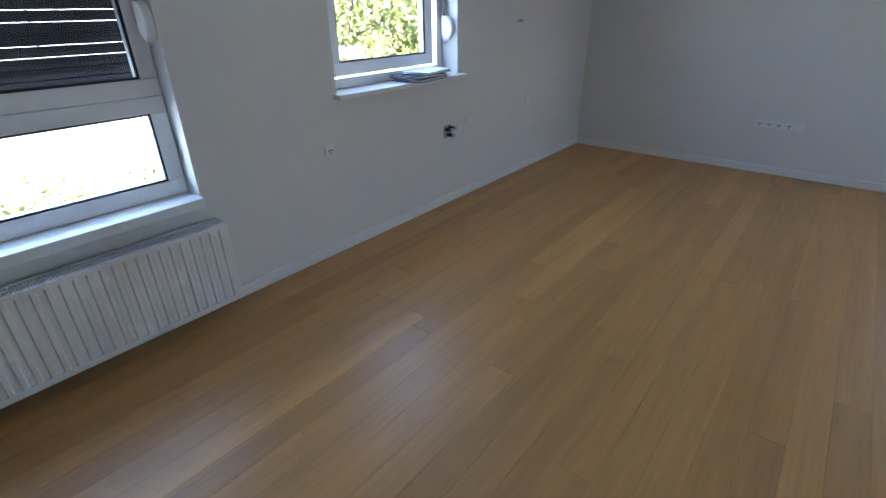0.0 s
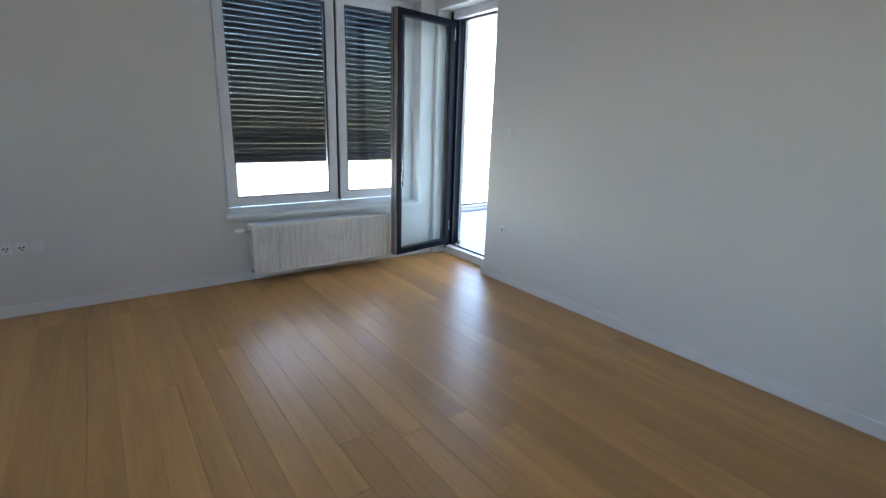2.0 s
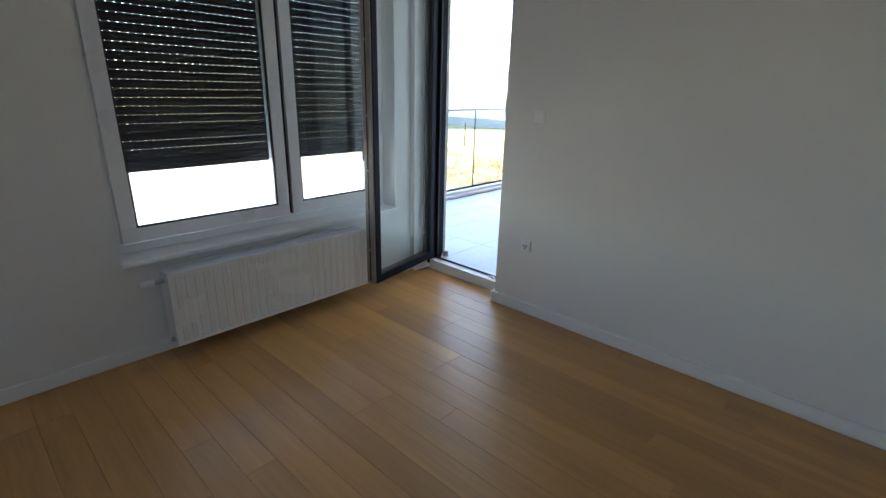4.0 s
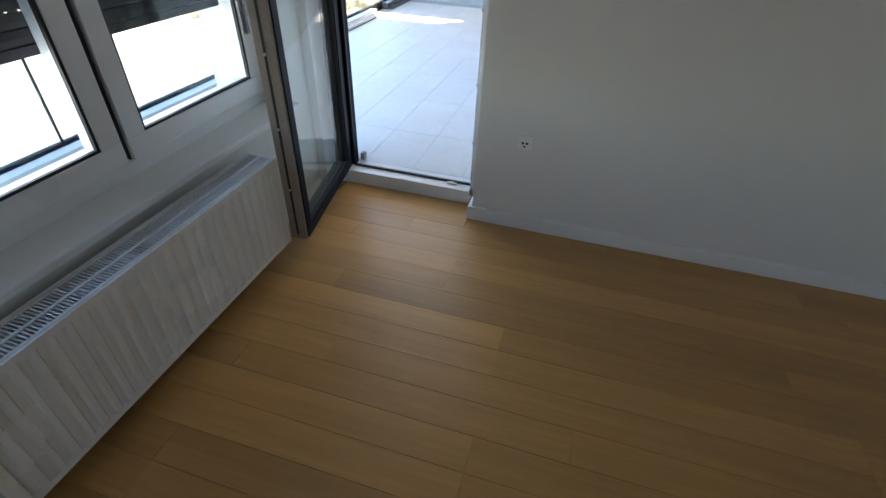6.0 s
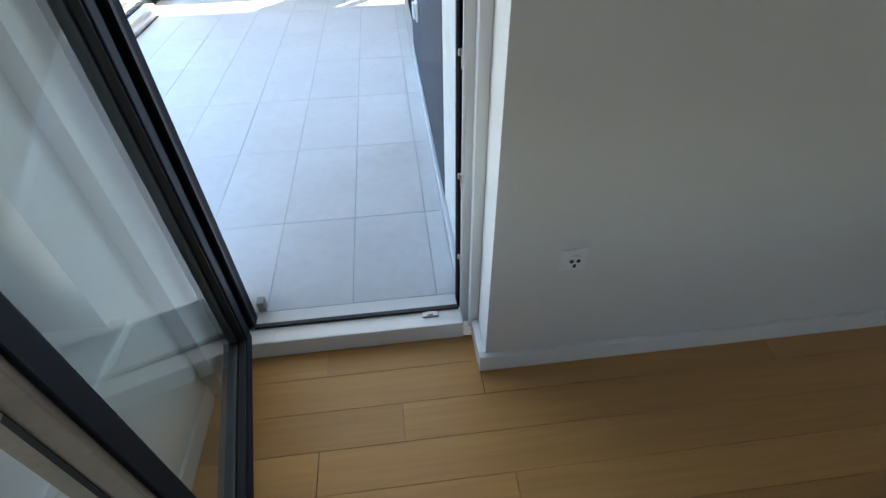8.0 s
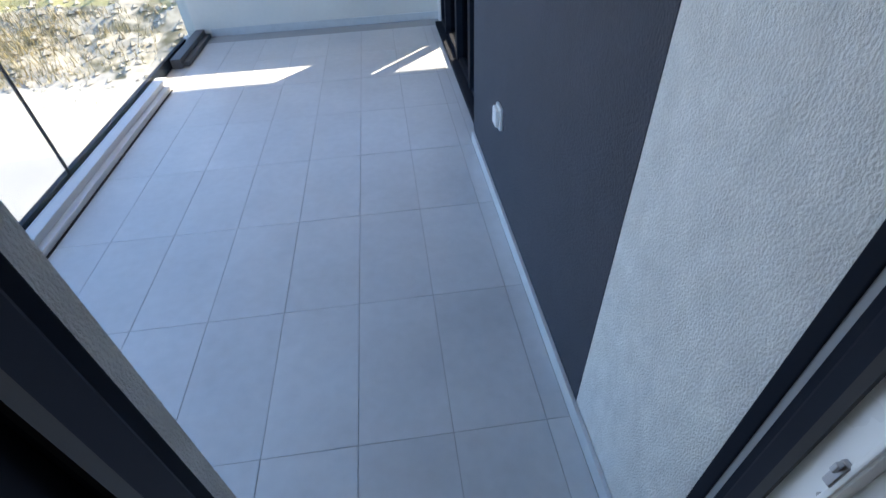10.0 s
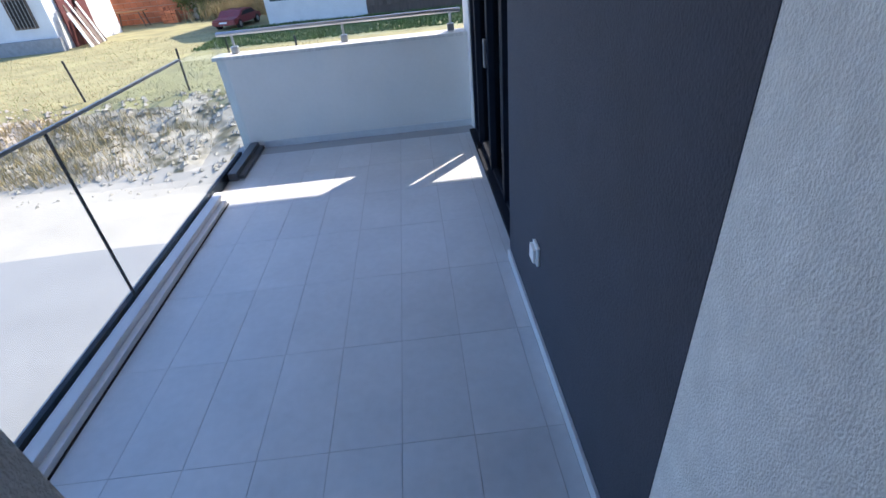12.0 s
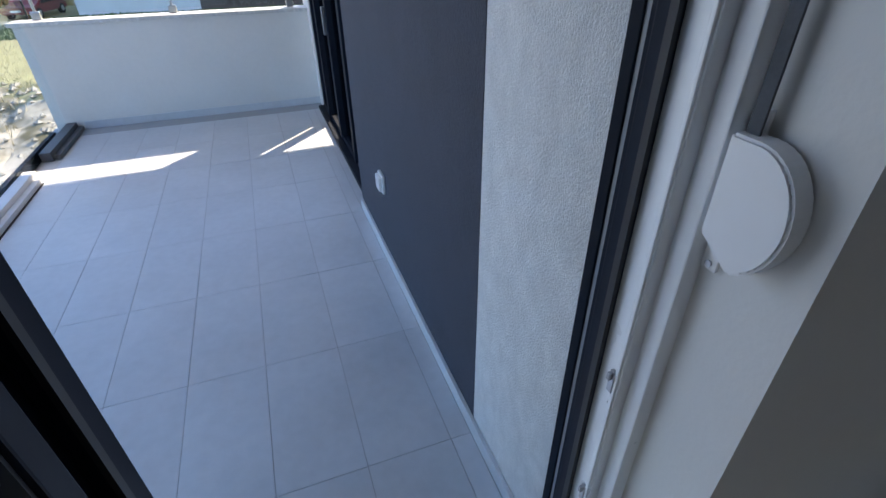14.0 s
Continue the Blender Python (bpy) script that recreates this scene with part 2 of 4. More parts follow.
baseboard(1.856, NX - 0.012, YR - 0.02, YR)
baseboard(1.856, 1.878, YR, 0.235)
baseboard(XW, XW + 0.012, YK + 0.012, 0.09)
baseboard(XW, XE, YK, YK + 0.012)
baseboard(NX - 0.012, NX, NY - 0.012, YR - 0.012)
baseboard(NX, XE, NY - 0.012, NY)

# window sill boards
single("window_sill", boxes((0.86, 1.035, -1.91, -0.04, 0.525, 0.553, 0.006)), TRIM, "white window sill board over the radiator", "sill", kind="structure")
single("window_sill", boxes((KX0 - 0.03, KX1 + 0.03, YK - 0.16, YK + 0.07, KZ, KZ + 0.03, 0.006)), TRIM, "white kitchen window sill holding folders", "sill", kind="structure")
single("window_sill", boxes((TX0 + 0.002, TX1 - 0.002, YK - 0.16, YK + 0.05, TZ, TZ + 0.052, 0.006)), TRIM, "white window sill above a radiator", "sill", kind="structure")


# ---- windows ----
def sash(parent, axis, u0, u1, z0, z1, d0, d1, handle=None):
    """A white sash with its pane."""
    s = part("sash", ring(B(), u0, u1, z0, z1, 0.075, d0, d1, axis), PVC, parent)
    dm = (d0 + d1) / 2
    a, b = u0 + 0.07, u1 - 0.07
    if axis == "x":
        pane = box(B(), dm - 0.004, dm + 0.004, a, b, z0 + 0.07, z1 - 0.07)
    else:
        pane = box(B(), a, b, dm - 0.004, dm + 0.004, z0 + 0.07, z1 - 0.07)
    p = part("pane", pane, GLASS, s)
    p.visible_shadow = False
    k = 1 if d1 > d0 else -1
    part("gasket", ring(B(), u0 + 0.072, u1 - 0.072, z0 + 0.072, z1 - 0.072, 0.013, d1 - 0.02 * k, d1 - 0.006 * k, axis, 0), BLACK, s)
    return s


def slat_mesh(width, holes=True, pitch=0.036, height=0.045, bridge=0.0142):
    """One shutter slat: a bowed band, and above it a row of light slots between small bridges."""
    bm = B()
    band = height - 0.0022 if holes else height
    w = width / 2
    prof = [(-0.004, 0), (0.001, 0.004), (0.004, band * 0.5), (0.001, band - 0.003), (-0.004, band)]
    prism(bm, prof, "y", -w, w)
    if holes:
        n = int(width / pitch)
        for i in range(n + 1):
            c = -w + width * i / n
            box(bm, -0.004, 0.0, max(-w, c - bridge), min(w, c + bridge), band, height)
    return mesh_of("slat", bm, SLAT)


def shutter(name, axis, u0, u1, z0, z1, d, label, pitch=0.036, bridge=0.0142):
    root = thing(name, label, "roller shutter")
    open_slat, closed = slat_mesh(u1 - u0, True, pitch, bridge=bridge), slat_mesh(u1 - u0, False)
    z, i = z0 + 0.03, 0
    while z < z1:
        ob = new("slat", closed if i in (0, 3) else open_slat)
        ob.parent = root
        turn = 0 if axis == "x" else 90
        ob.location = (d, (u0 + u1) / 2, z) if axis == "x" else ((u0 + u1) / 2, d, z)
        ob.rotation_euler = (0, 0, radians(turn))
        z += 0.045
        i += 1
    bm = B()
    if axis == "x":
        box(bm, d - 0.006, d + 0.005, u0, u1, z0, z0 + 0.03, 0.002)
    else:
        box(bm, u0, u1, d - 0.006, d + 0.005, z0, z0 + 0.03, 0.002)
    part("end_bar", bm, SLAT, root)
    return root


w1 = thing("window_1", "white plastic double window above a radiator", "window", kind="structure")
part("window_frame", ring(B(), -1.885, -0.065, 0.553, 2.41, 0.05, 0.78, 0.87, "x"), PVC, w1)
part("sash_joint", box(B(), 0.87, 0.891, -0.8765, -0.8725, 0.62, 2.36), BLACK, w1, "dark joint between the sashes")
part("mullion", box(B(), 0.78, 0.865, -0.905, -0.845, 0.6, 2.36, 0.004), PVC, w1)
sash(w1, "x", -1.85, -0.888, 0.612, 2.37, 0.82, 0.895)
sash(w1, "x", -0.862, -0.10, 0.612, 2.37, 0.82, 0.895)
shutter("roller_shutter", "x", -1.86, -0.89, 0.955, 2.42, 0.735, "dark roller shutter with light slots, lowered above a gap")
shutter("roller_shutter", "x", -0.86, -0.09, 0.955, 2.42, 0.735, "dark roller shutter with light slots, lowered above a gap")
single("window_ledge", boxes((0.52, 0.8, -1.91, -0.04, 0.5, 0.525, 0.003)), ALU, "pale metal outer window ledge", "ledge", kind="structure")

w2 = thing("window_2", "white plastic kitchen window", "window", kind="structure")
part("window_frame", ring(B(), KX0 + 0.005, KX1 - 0.005, KZ + 0.03, 2.295, 0.06, YK - 0.23, YK - 0.15, "y"), PVC, w2)
sash(w2, "y", KX0 + 0.14, KX1 - 0.08, KZ + 0.11, 2.25, YK - 0.20, YK - 0.13)
w3 = thing("window_3", "white plastic window with a lower fixed light", "window", kind="structure")
part("window_frame", ring(B(), TX0 + 0.005, TX1 - 0.005, TZ + 0.052, 2.395, 0.06, YK - 0.2, YK - 0.12, "y"), PVC, w3)
part("transom", box(B(), TX0 + 0.06, TX1 - 0.06, YK - 0.2, YK - 0.115, 1.09, 1.16, 0.004), PVC, w3)
sash(w3, "y", TX0 + 0.008, TX1 - 0.008, TZ + 0.056, 1.137, YK - 0.19, YK - 0.105)
sash(w3, "y", TX0 + 0.008, TX1 - 0.008, 1.141, 2.36, YK - 0.19, YK - 0.105)
shutter("roller_shutter", "y", TX0 + 0.05, TX1 - 0.05, 1.205, 2.4, YK - 0.25, "dark roller shutter lowered behind the upper light", 0.3, 0.004)


def winder(name, m, label):
    """A shutter belt winder: plate, half-round housing, slot and belt."""
    root = thing(name, label, "belt winder", m)
    out = [(-0.034, -0.048)] + [(0.064 * math.cos(radians(a)), 0.084 * math.sin(radians(a))) for a in range(-76, 96, 9)] + [(-0.034, 0.084)]
    bm = prism(B(), out, "x", 0.002, 0.038)
    bmesh.ops.bevel(bm, geom=list(bm.edges), offset=0.004, segments=2, affect="EDGES")
    part("housing", bm, PLASTIC, root)
    part("plate", box(B(), 0, 0.006, -0.04, -0.016, -0.11, 0.11, 0.002), PLASTIC, root)
    part("belt", box(B(), 0.018, 0.022, -0.028, -0.012, 0.08, 0.95), BELT, root, "dark grey woven belt")
    for z in (-0.1, 0.1):
        part("screw", rod(B(), (0.005, -0.028, z), (0.009, -0.028, z), 0.005, 8), STEEL, root)
    return root


winder("belt_winder", pose(1.876, 0.194, 1.313, 0, 0, 180) @ Matrix.Diagonal((0.9, 1.0, 0.96, 1)), "white plastic shutter belt winder on the door reveal")
winder("belt_winder", pose(KX0 + 0.002, YK - 0.09, 1.35), "white plastic shutter belt winder beside the kitchen window")
winder("belt_winder", pose(TX0 + 0.002, YK - 0.06, 1.45), "white plastic shutter belt winder beside the window")


# ---- radiators ----
def radiator(m, width, z0, z1, depth, label):
    """A panel radiator: local x along the wall, y out from the wall."""
    root = thing("radiator", label, "radiator", m)
    h = z1 - z0
    bm = B()
    n = max(1, int(width / 0.05))
    step = (width - 0.06) / n
    y = depth
    pts = [(0.0, y - 0.012), (0.0, y), (0.03, y)]
    for i in range(n):
        x = 0.03 + i * step
        pts += [(x + step * 0.3, y), (x + step * 0.42, y - 0.009), (x + step * 0.85, y - 0.009), (x + step * 0.97, y)]
    pts += [(width, y), (width, y - 0.012)]
    prism(bm, pts, "z", z0 + 0.02, z1 - 0.022)
    box(bm, 0, width, y - 0.012, y + 0.0005, z0, z0 + 0.02)
    box(bm, 0, width, y - 0.012, y + 0.0005, z1 - 0.022, z1)
    part("front_panel", bm, RAD, root)
    part("back_panel", box(B(), 0, width, 0.035, 0.05, z0, z1, 0.003), RAD, root)
    for x in (0.0, width - 0.004):
        part("side_cover", box(B(), x, x + 0.004, 0.045, y - 0.006, z0 + 0.02, z1 - 0.003, 0.001), RAD, root)
    bm = B()
    for yy in (0.05, (0.05 + y) / 2 - 0.006, y - 0.018):
        box(bm, 0.004, width - 0.004, yy, yy + 0.010, z1 - 0.006, z1 + 0.002)
    k = int(width / 0.011)
    for i in range(k):
        x = 0.006 + (width - 0.012) * i / k
        box(bm, x, x + 0.005, 0.055, y - 0.012, z1 - 0.005, z1 - 0.001)
    part("grille", bm, GRILLE, root)
    bm = B()
    for i in range(int(width / 0.02)):
        x = 0.01 + i * 0.02
        box(bm, x, x + 0.002, 0.06, y - 0.02, z0 + 0.03, z1 - 0.05)
    tagged(part("convector", bm, GRILLE, root), kind="stuff")
    for x in (0.2, width - 0.2):
        part("wall_bracket", box(B(), x, x + 0.03, 0, 0.036, z0 + 0.05, z1 - 0.03, 0.002), RAD, root)
    return root


rad = radiator(pose(1.0, -0.49, 0, 0, 0, -90), 1.26, 0.085, 0.495, 0.175, "white steel panel radiator under the wide window")
v = part("valve", rod(B(), (1.262, 0.12, 0.45), (1.31, 0.12, 0.45), 0.012), STEEL, rad, "chrome valve body")
part("thermostat_head", rod(B(), (1.31, 0.12, 0.45), (1.375, 0.12, 0.45), 0.022, 14, 0.017), PLASTIC, v, "white thermostatic head")
part("bleed_plug", rod(B(), (1.262, 0.13, 0.115), (1.276, 0.13, 0.115), 0.014), STEEL, rad)
radiator(pose(5.465, YK, 0), 1.37, 0.098, 0.53, 0.15, "white steel panel radiator under a shuttered window")


# ---- sockets and small fixtures ----
def socket(m, label="white round-pin wall socket", plain=False):
    root = thing("wall_socket", label, "socket", m, "wall sockets")
    part("plate", box(B(), -0.036, 0.036, 0, 0.008, -0.036, 0.036, 0.003), PLASTIC, root)
    if plain:
        part("rocker", box(B(), -0.026, 0.026, 0.008, 0.014, -0.026, 0.026, 0.003), PLASTIC, root)
        return root
    part("well", rod(B(), (0, 0.0095, 0), (0, 0.0115, 0), 0.021, 20), PAPER, root)
    for x in (-0.0095, 0.0095):
        part("pin_hole", rod(B(), (x, 0.011, 0), (x, 0.0125, 0), 0.0062, 8), HOLE, root)
    part("earth_clip", box(B(), -0.004, 0.004, 0.011, 0.014, -0.021, -0.011), HOLE, root)
    return root


socket(pose(2.103, YR, 0.465, 0, 0, 180))
socket(pose(2.13, YR, 1.28, 0, 0, 180), "white light switch beside the balcony door", True)
for i, y in enumerate((-3.40, -3.32, -3.24, -3.16, -3.08)):
    socket(pose(XW, y, 0.468, 0, 0, -90), "white socket in a row of five", i == 4)
socket(pose(4.665, YK, 0.704), "white round-pin socket below the kitchen window")
socket(pose(3.204, YK, 0.65), "white blank socket plate on the kitchen wall", True)
socket(pose(2.25, YK, 0.66), "white blank socket plate on the kitchen wall", True)
pipe = thing("pipe_outlet", "capped dark water outlets in the kitchen wall", "pipe outlet", pose(3.494, YK, 0.605))
part("wall_plate", box(B(), -0.045, 0.045, 0, 0.006, -0.05, 0.05, 0.003), GREYPL, pipe)
for x, z in ((-0.022, 0.028), (0.022, 0.02), (0.0, -0.026)):
    part("stub", rod(B(), (x, 0, z), (x, 0.06, z), 0.014, 12), BLACK, pipe)
    part("cap", rod(B(), (x, 0.06, z), (x, 0.072, z), 0.017, 6), STEEL, pipe)
fuse = thing("cable_box", "pale recessed cover with a loose cable end", "cover plate", pose(2.62, YK, 1.5))
part("cover", box(B(), -0.1, 0.1, 0, 0.006, -0.14, 0.3, 0.003), WALL, fuse)
part("cable_end", rod(B(), (-0.1, 0.0, -0.12), (-0.14, 0.04, -0.12), 0.012), GREYPL, fuse)
for x, y, z, a in ((XW, -4.2, 1.22, -90), (2.6, YR, 1.25, 180)):
    pin = thing("wall_hook", "tiny bright screw in the wall", "hook", pose(x, y, z, 0, 0, a))
    part("pin", rod(B(), (0, 0, 0), (0, 0.012, 0.002), 0.005, 8), PLASTIC, pin)

for i, (a, dx, dy) in enumerate(((6, 0, 0), (-9, 0.03, 0.0), (12, -0.05, 0.01))):
    z = KZ + 0.031 + i * 0.021
    f = thing("folder", "navy document folder with white papers lying on the sill", "folder", pose(3.78 + dx, YK - 0.005 + dy, z, 0, 0, a), "folders on the sill")
    part("cover", box(B(), -0.17, 0.17, -0.115, 0.115, 0, 0.003, 0.001), NAVYPAPER, f)
    part("papers", box(B(), -0.155, 0.16, -0.108, 0.108, 0.003, 0.016, 0.001), PAPER, f)
    part("cover", box(B(), -0.17, 0.17, -0.115, 0.115, 0.016, 0.0195, 0.001), NAVYPAPER if i < 2 else PAPER, f)

# ---- balcony door ----
d1 = thing("door_1", "open glazed balcony door in an anthracite frame with white threshold", "door", kind="structure")
part("frame_jamb", box(B(), 1.826, 1.878, 0.268, 0.318, 0.03, 2.36, 0.003), PVC, d1)
part("jamb_ridge", box(B(), 1.8215, 1.830, 0.271, 0.279, 0.08, 2.35, 0.002), PVC, d1)
part("inner_jamb", box(B(), 1.848, 1.878, 0.236, 0.268, 0.03, 2.36, 0.003), PVC, d1)
part("outer_jamb", box(B(), 1.815, 1.878, 0.318, 0.352, 0.03, 2.36, 0.004), DARKFRAME, d1, "anthracite outer frame side")
part("seal", box(B(), 1.811, 1.818, 0.312, 0.325, 0.1, 2.3), BLACK, d1)
for x0, x1 in ((1.822, 1.8404), (1.0505, 1.082)):
    gd = part("shutter_guide", box(B(), x0, x1, 0.353, 0.366, 0.081, 2.36, 0.002), DARKFRAME, d1, "anthracite shutter guide rail")
    part("guide_lip", box(B(), x0, x1, 0.378, 0.402, 0.081, 2.36, 0.002), DARKFRAME, gd)
    part("guide_brush", box(B(), x0 + 0.004, x1 - 0.004, 0.366, 0.378, 0.081, 2.36), GREYPL, gd, "grey brush strip in the slot")
part("frame_jamb", box(B(), 1.045, 1.10, 0.25, 0.30, 0.03, 2.36, 0.004), DARKFRAME, d1, "dark hinge-side frame")
part("outer_jamb", box(B(), 1.045, 1.122, 0.30, 0.345, 0.03, 2.36, 0.004), DARKFRAME, d1)
part("seal", box(B(), 1.12, 1.127, 0.288, 0.302, 0.1, 2.3), BLACK, d1)
part("frame_head", box(B(), 1.10, 1.826, 0.235, 0.30, 2.29, 2.36, 0.004), PVC, d1)
part("outer_head", box(B(), 1.122, 1.815, 0.30, 0.345, 2.28, 2.36, 0.004), DARKFRAME, d1)
part("threshold", box(B(), 1.10, 1.826, 0.225, 0.30, 0.0, 0.078, 0.005), PVC, d1)
part("outer_threshold", box(B(), 1.122, 1.815, 0.30, 0.36, 0.02, 0.081, 0.003), ALU, d1)
part("sill_seal", box(B(), 1.122, 1.818, 0.287, 0.301, 0.079, 0.09), BLACK, d1)
kp = part("keeper", box(B(), 1.69, 1.745, 0.262, 0.284, 0.078, 0.086, 0.002), STEEL, d1, "steel lock keeper on the threshold")
part("keeper_bolt", box(B(), 1.707, 1.727, 0.266, 0.280, 0.085, 0.092, 0.002), STEEL, kp)
for z in (0.32, 0.62, 0.95, 1.8):
    k = part("keeper", box(B(), 1.8195, 1.8265, 0.276, 0.288, z - 0.024, z + 0.024, 0.002), STEEL, d1)
    part("keeper_hook", box(B(), 1.812, 1.8195, 0.28, 0.287, z + 0.006, z + 0.022, 0.002), STEEL, k)
    part("keeper_screw", rod(B(), (1.8265, 0.277, z - 0.05), (1.823, 0.277, z - 0.05), 0.005, 8), STEEL, k)

part("corner_plug", box(B(), 1.124, 1.15, 0.362, 0.395, 0.081, 0.125, 0.004), GREYPL, d1, "grey plastic corner plug")
LEAF_W, Z0, Z1 = 0.713, 0.098, 2.275
leaf = part("leaf", B(), DARKFRAME, d1, "open leaf with anthracite outer face")
leaf.matrix_world = pose(1.126, 0.243, 0, 0, 0, -79.8)
part("outer_frame", ring(B(), 0.0, LEAF_W, Z0, Z1, 0.052, -0.03, 0.0, "y"), DARKFRAME, leaf)
part("inner_frame", ring(B(), 0.004, LEAF_W - 0.002, Z0 + 0.002, Z1 - 0.002, 0.054, -0.072, -0.030, "y"), SHOE, leaf)
part("edge_profile", box(B(), LEAF_W - 0.002, LEAF_W + 0.013, -0.078, -0.006, Z0, Z1, 0.002), EDGE, leaf, "grey-brown lock edge")
part("edge_gasket", box(B(), LEAF_W, LEAF_W + 0.012, -0.03, -0.022, Z0, Z1), BLACK, leaf)
part("lock_rail", box(B(), LEAF_W + 0.012, LEAF_W + 0.0145, -0.05, -0.04, Z0 + 0.02, Z1 - 0.02), BLACK, leaf)
for z in (0.35, 0.62, 0.9, 1.25, 1.7, 2.0):
    part("lock_cam", rod(B(), (LEAF_W + 0.012, -0.045, z), (LEAF_W + 0.02, -0.045, z), 0.005, 10), STEEL, leaf)
p = part("pane", box(B(), 0.048, LEAF_W - 0.048, -0.036, -0.029, Z0 + 0.048, Z1 - 0.048), GLASS, leaf)
p.visible_shadow = False
part("glazing_gasket", ring(B(), 0.05, LEAF_W - 0.05, Z0 + 0.05, Z1 - 0.05, 0.008, -0.024, -0.006, "y", 0), BLACK, leaf)
bm = box(B(), LEAF_W - 0.06, LEAF_W - 0.03, -0.084, -0.072, 0.98, 1.13, 0.004)
rod(bm, (LEAF_W - 0.045, -0.084, 1.08), (LEAF_W - 0.045, -0.125, 1.08), 0.010)
box(bm, LEAF_W - 0.058, LEAF_W - 0.034, -0.137, -0.119, 0.95, 1.09, 0.006)
part("door_handle", bm, SHOE, leaf, "dark grey metal lever handle")
for z in (0.25, 2.1):
    part("hinge", rod(B(), (1.108, 0.246, z), (1.108, 0.246, z + 0.1), 0.010, 12), PVC, d1)

# ---- balcony ----
ZB, XB0, XB1, YB1 = 0.08, -0.30, 1.841, 5.265
single("balcony_slab", boxes((-0.6, 2.6, 0.452, YB1 + 0.28, -0.35, ZB - 0.0025), (-0.6, 0.598, -6.5, 0.452, -0.35, ZB - 0.0025), (1.05, 1.84, 0.346, 0.452, -0.2, ZB - 0.0025)), GROUT, "grey grouted balcony slab under the tiles", kind="structure")
# Unseen slab overhead; its added overhang casts the shadow bounding the sun patch.
single("upper_slab", boxes((-0.75, 10.5, 0.43, 6.62, 2.72, 2.95), (-0.75, 0.598, -6.5, 0.43, 2.72, 2.95)), STUCCO_FINE, "unseen white slab overhead, extended to bound the sun patch", kind="structure")
single("outer_wall_white", boxes((1.841, 2.2, 0.425, 0.862, ZB - 0.1, 2.72)), STUCCO, "white rough-rendered outer wall strip beside the door", kind="structure")
single("outer_reveal_white", boxes((1.8405, 1.878, 0.353, 0.424, ZB - 0.1, 2.4)), STUCCO, "white rough-rendered door reveal", kind="structure")
single("outer_reveal_hinge_side", boxes((1.0455, 1.05, 0.347, 0.466, ZB - 0.1, 2.36)), STUCCO, "white rough-rendered reveal on the hinge side", kind="structure")
single("outer_wall_dark", boxes((1.839, 2.2, 0.862, 2.69, ZB - 0.1, 2.72)), NAVY, "dark blue-grey rough-rendered outer wall", kind="structure")
single("outer_wall_corner", boxes((0.585, 1.048, 0.4505, 0.462, ZB - 0.1, 2.72), (0.585, 0.5995, -6.5, -1.895, ZB - 0.1, 2.72), (0.585, 0.5995, -0.05, 0.4505, ZB - 0.1, 2.72), (0.585, 0.5995, -1.895, -0.05, ZB - 0.1, 0.498), (0.585, 0.5995, -1.895, -0.05, 2.43, 2.72)), STUCCO, "white rough-rendered outer house corner", kind="structure")
single("tile_skirting", boxes((1.826, 1.8395, 0.43, 2.69, ZB, 0.15, 0.002)), TILE, "pale tile skirting along the outer wall", kind="structure")
# End column, plus an unseen wall whose opening shapes the right-hand sun patches.
single("end_wall", boxes((1.925, 2.25, 5.06, YB1 + 0.27, ZB - 0.1, 2.72), (1.96, 4.5, 5.28, 5.53, -2.4, ZB + 0.8), (3.9, 4.5, 5.28, 5.53, 0.8, 2.72)), STUCCO_FINE, "white rendered house end column with an added unseen wall shaping the sun", kind="structure")

# parapet with cap and rail
pw = thing("parapet", "white rendered parapet wall with a stone cap", "parapet", kind="structure")
part("wall", boxes((-0.53, 1.925, YB1, YB1 + 0.19, -0.35, 0.985)), STUCCO_FINE, pw)
part("cap", box(B(), -0.56, 1.925, YB1 - 0.025, YB1 + 0.215, 0.986, 1.018, 0.004), STONE, pw, "pale speckled stone cap")
part("skirting", boxes((-0.3, 1.924, YB1 - 0.012, YB1 - 0.001, ZB, 0.15)), TILE, pw)
rail = thing("parapet_rail", "steel tube handrail on short posts over the parapet", "handrail")
part("tube", rod(B(), (-0.5, YB1 + 0.135, 1.2), (1.88, YB1 + 0.135, 1.2), 0.021, 14), STEEL, rail)
part("lower_glass", box(B(), -0.48, 1.86, YB1 + 0.13, YB1 + 0.14, 1.06, 1.18), GLASS, rail).visible_shadow = False
for x in (-0.36, 0.72, 1.78):
    ps = part("post", rod(B(), (x, YB1 + 0.135, 1.018), (x, YB1 + 0.135, 1.19), 0.012), STEEL, rail)
    part("clamp", box(B(), x - 0.035, x + 0.035, YB1 + 0.11, YB1 + 0.16, 1.019, 1.085, 0.008), STEEL, ps)

# glass balustrade with its floor profile
bal = thing("glass_balustrade", "frameless glass balustrade in a white floor profile", "balustrade")
for a, b in ((-6.4, -3.3), (-3.29, -0.2), (-0.19, 2.62), (2.635, YB1 + 0.2)):
    p = part("glass_panel", box(B(), -0.456, -0.444, a, b, 0.1, 1.17, 0.001), GLASS, bal)
    p.visible_shadow = False
    part("panel_joint", box(B(), -0.457, -0.443, b + 0.001, b + 0.011, 0.1, 1.17), BLACK, bal, "dark panel joint")
part("top_rail", box(B(), -0.46, -0.44, -6.4, YB1 - 0.95, 1.168, 1.186, 0.003), EDGE_GREY, bal, "thin grey edge cap")
part("shoe_outer", box(B(), -0.49, -0.457, -6.4, YB1 - 0.3, -0.05, 0.165, 0.003), DARKFRAME, bal, "dark outer edge strip")
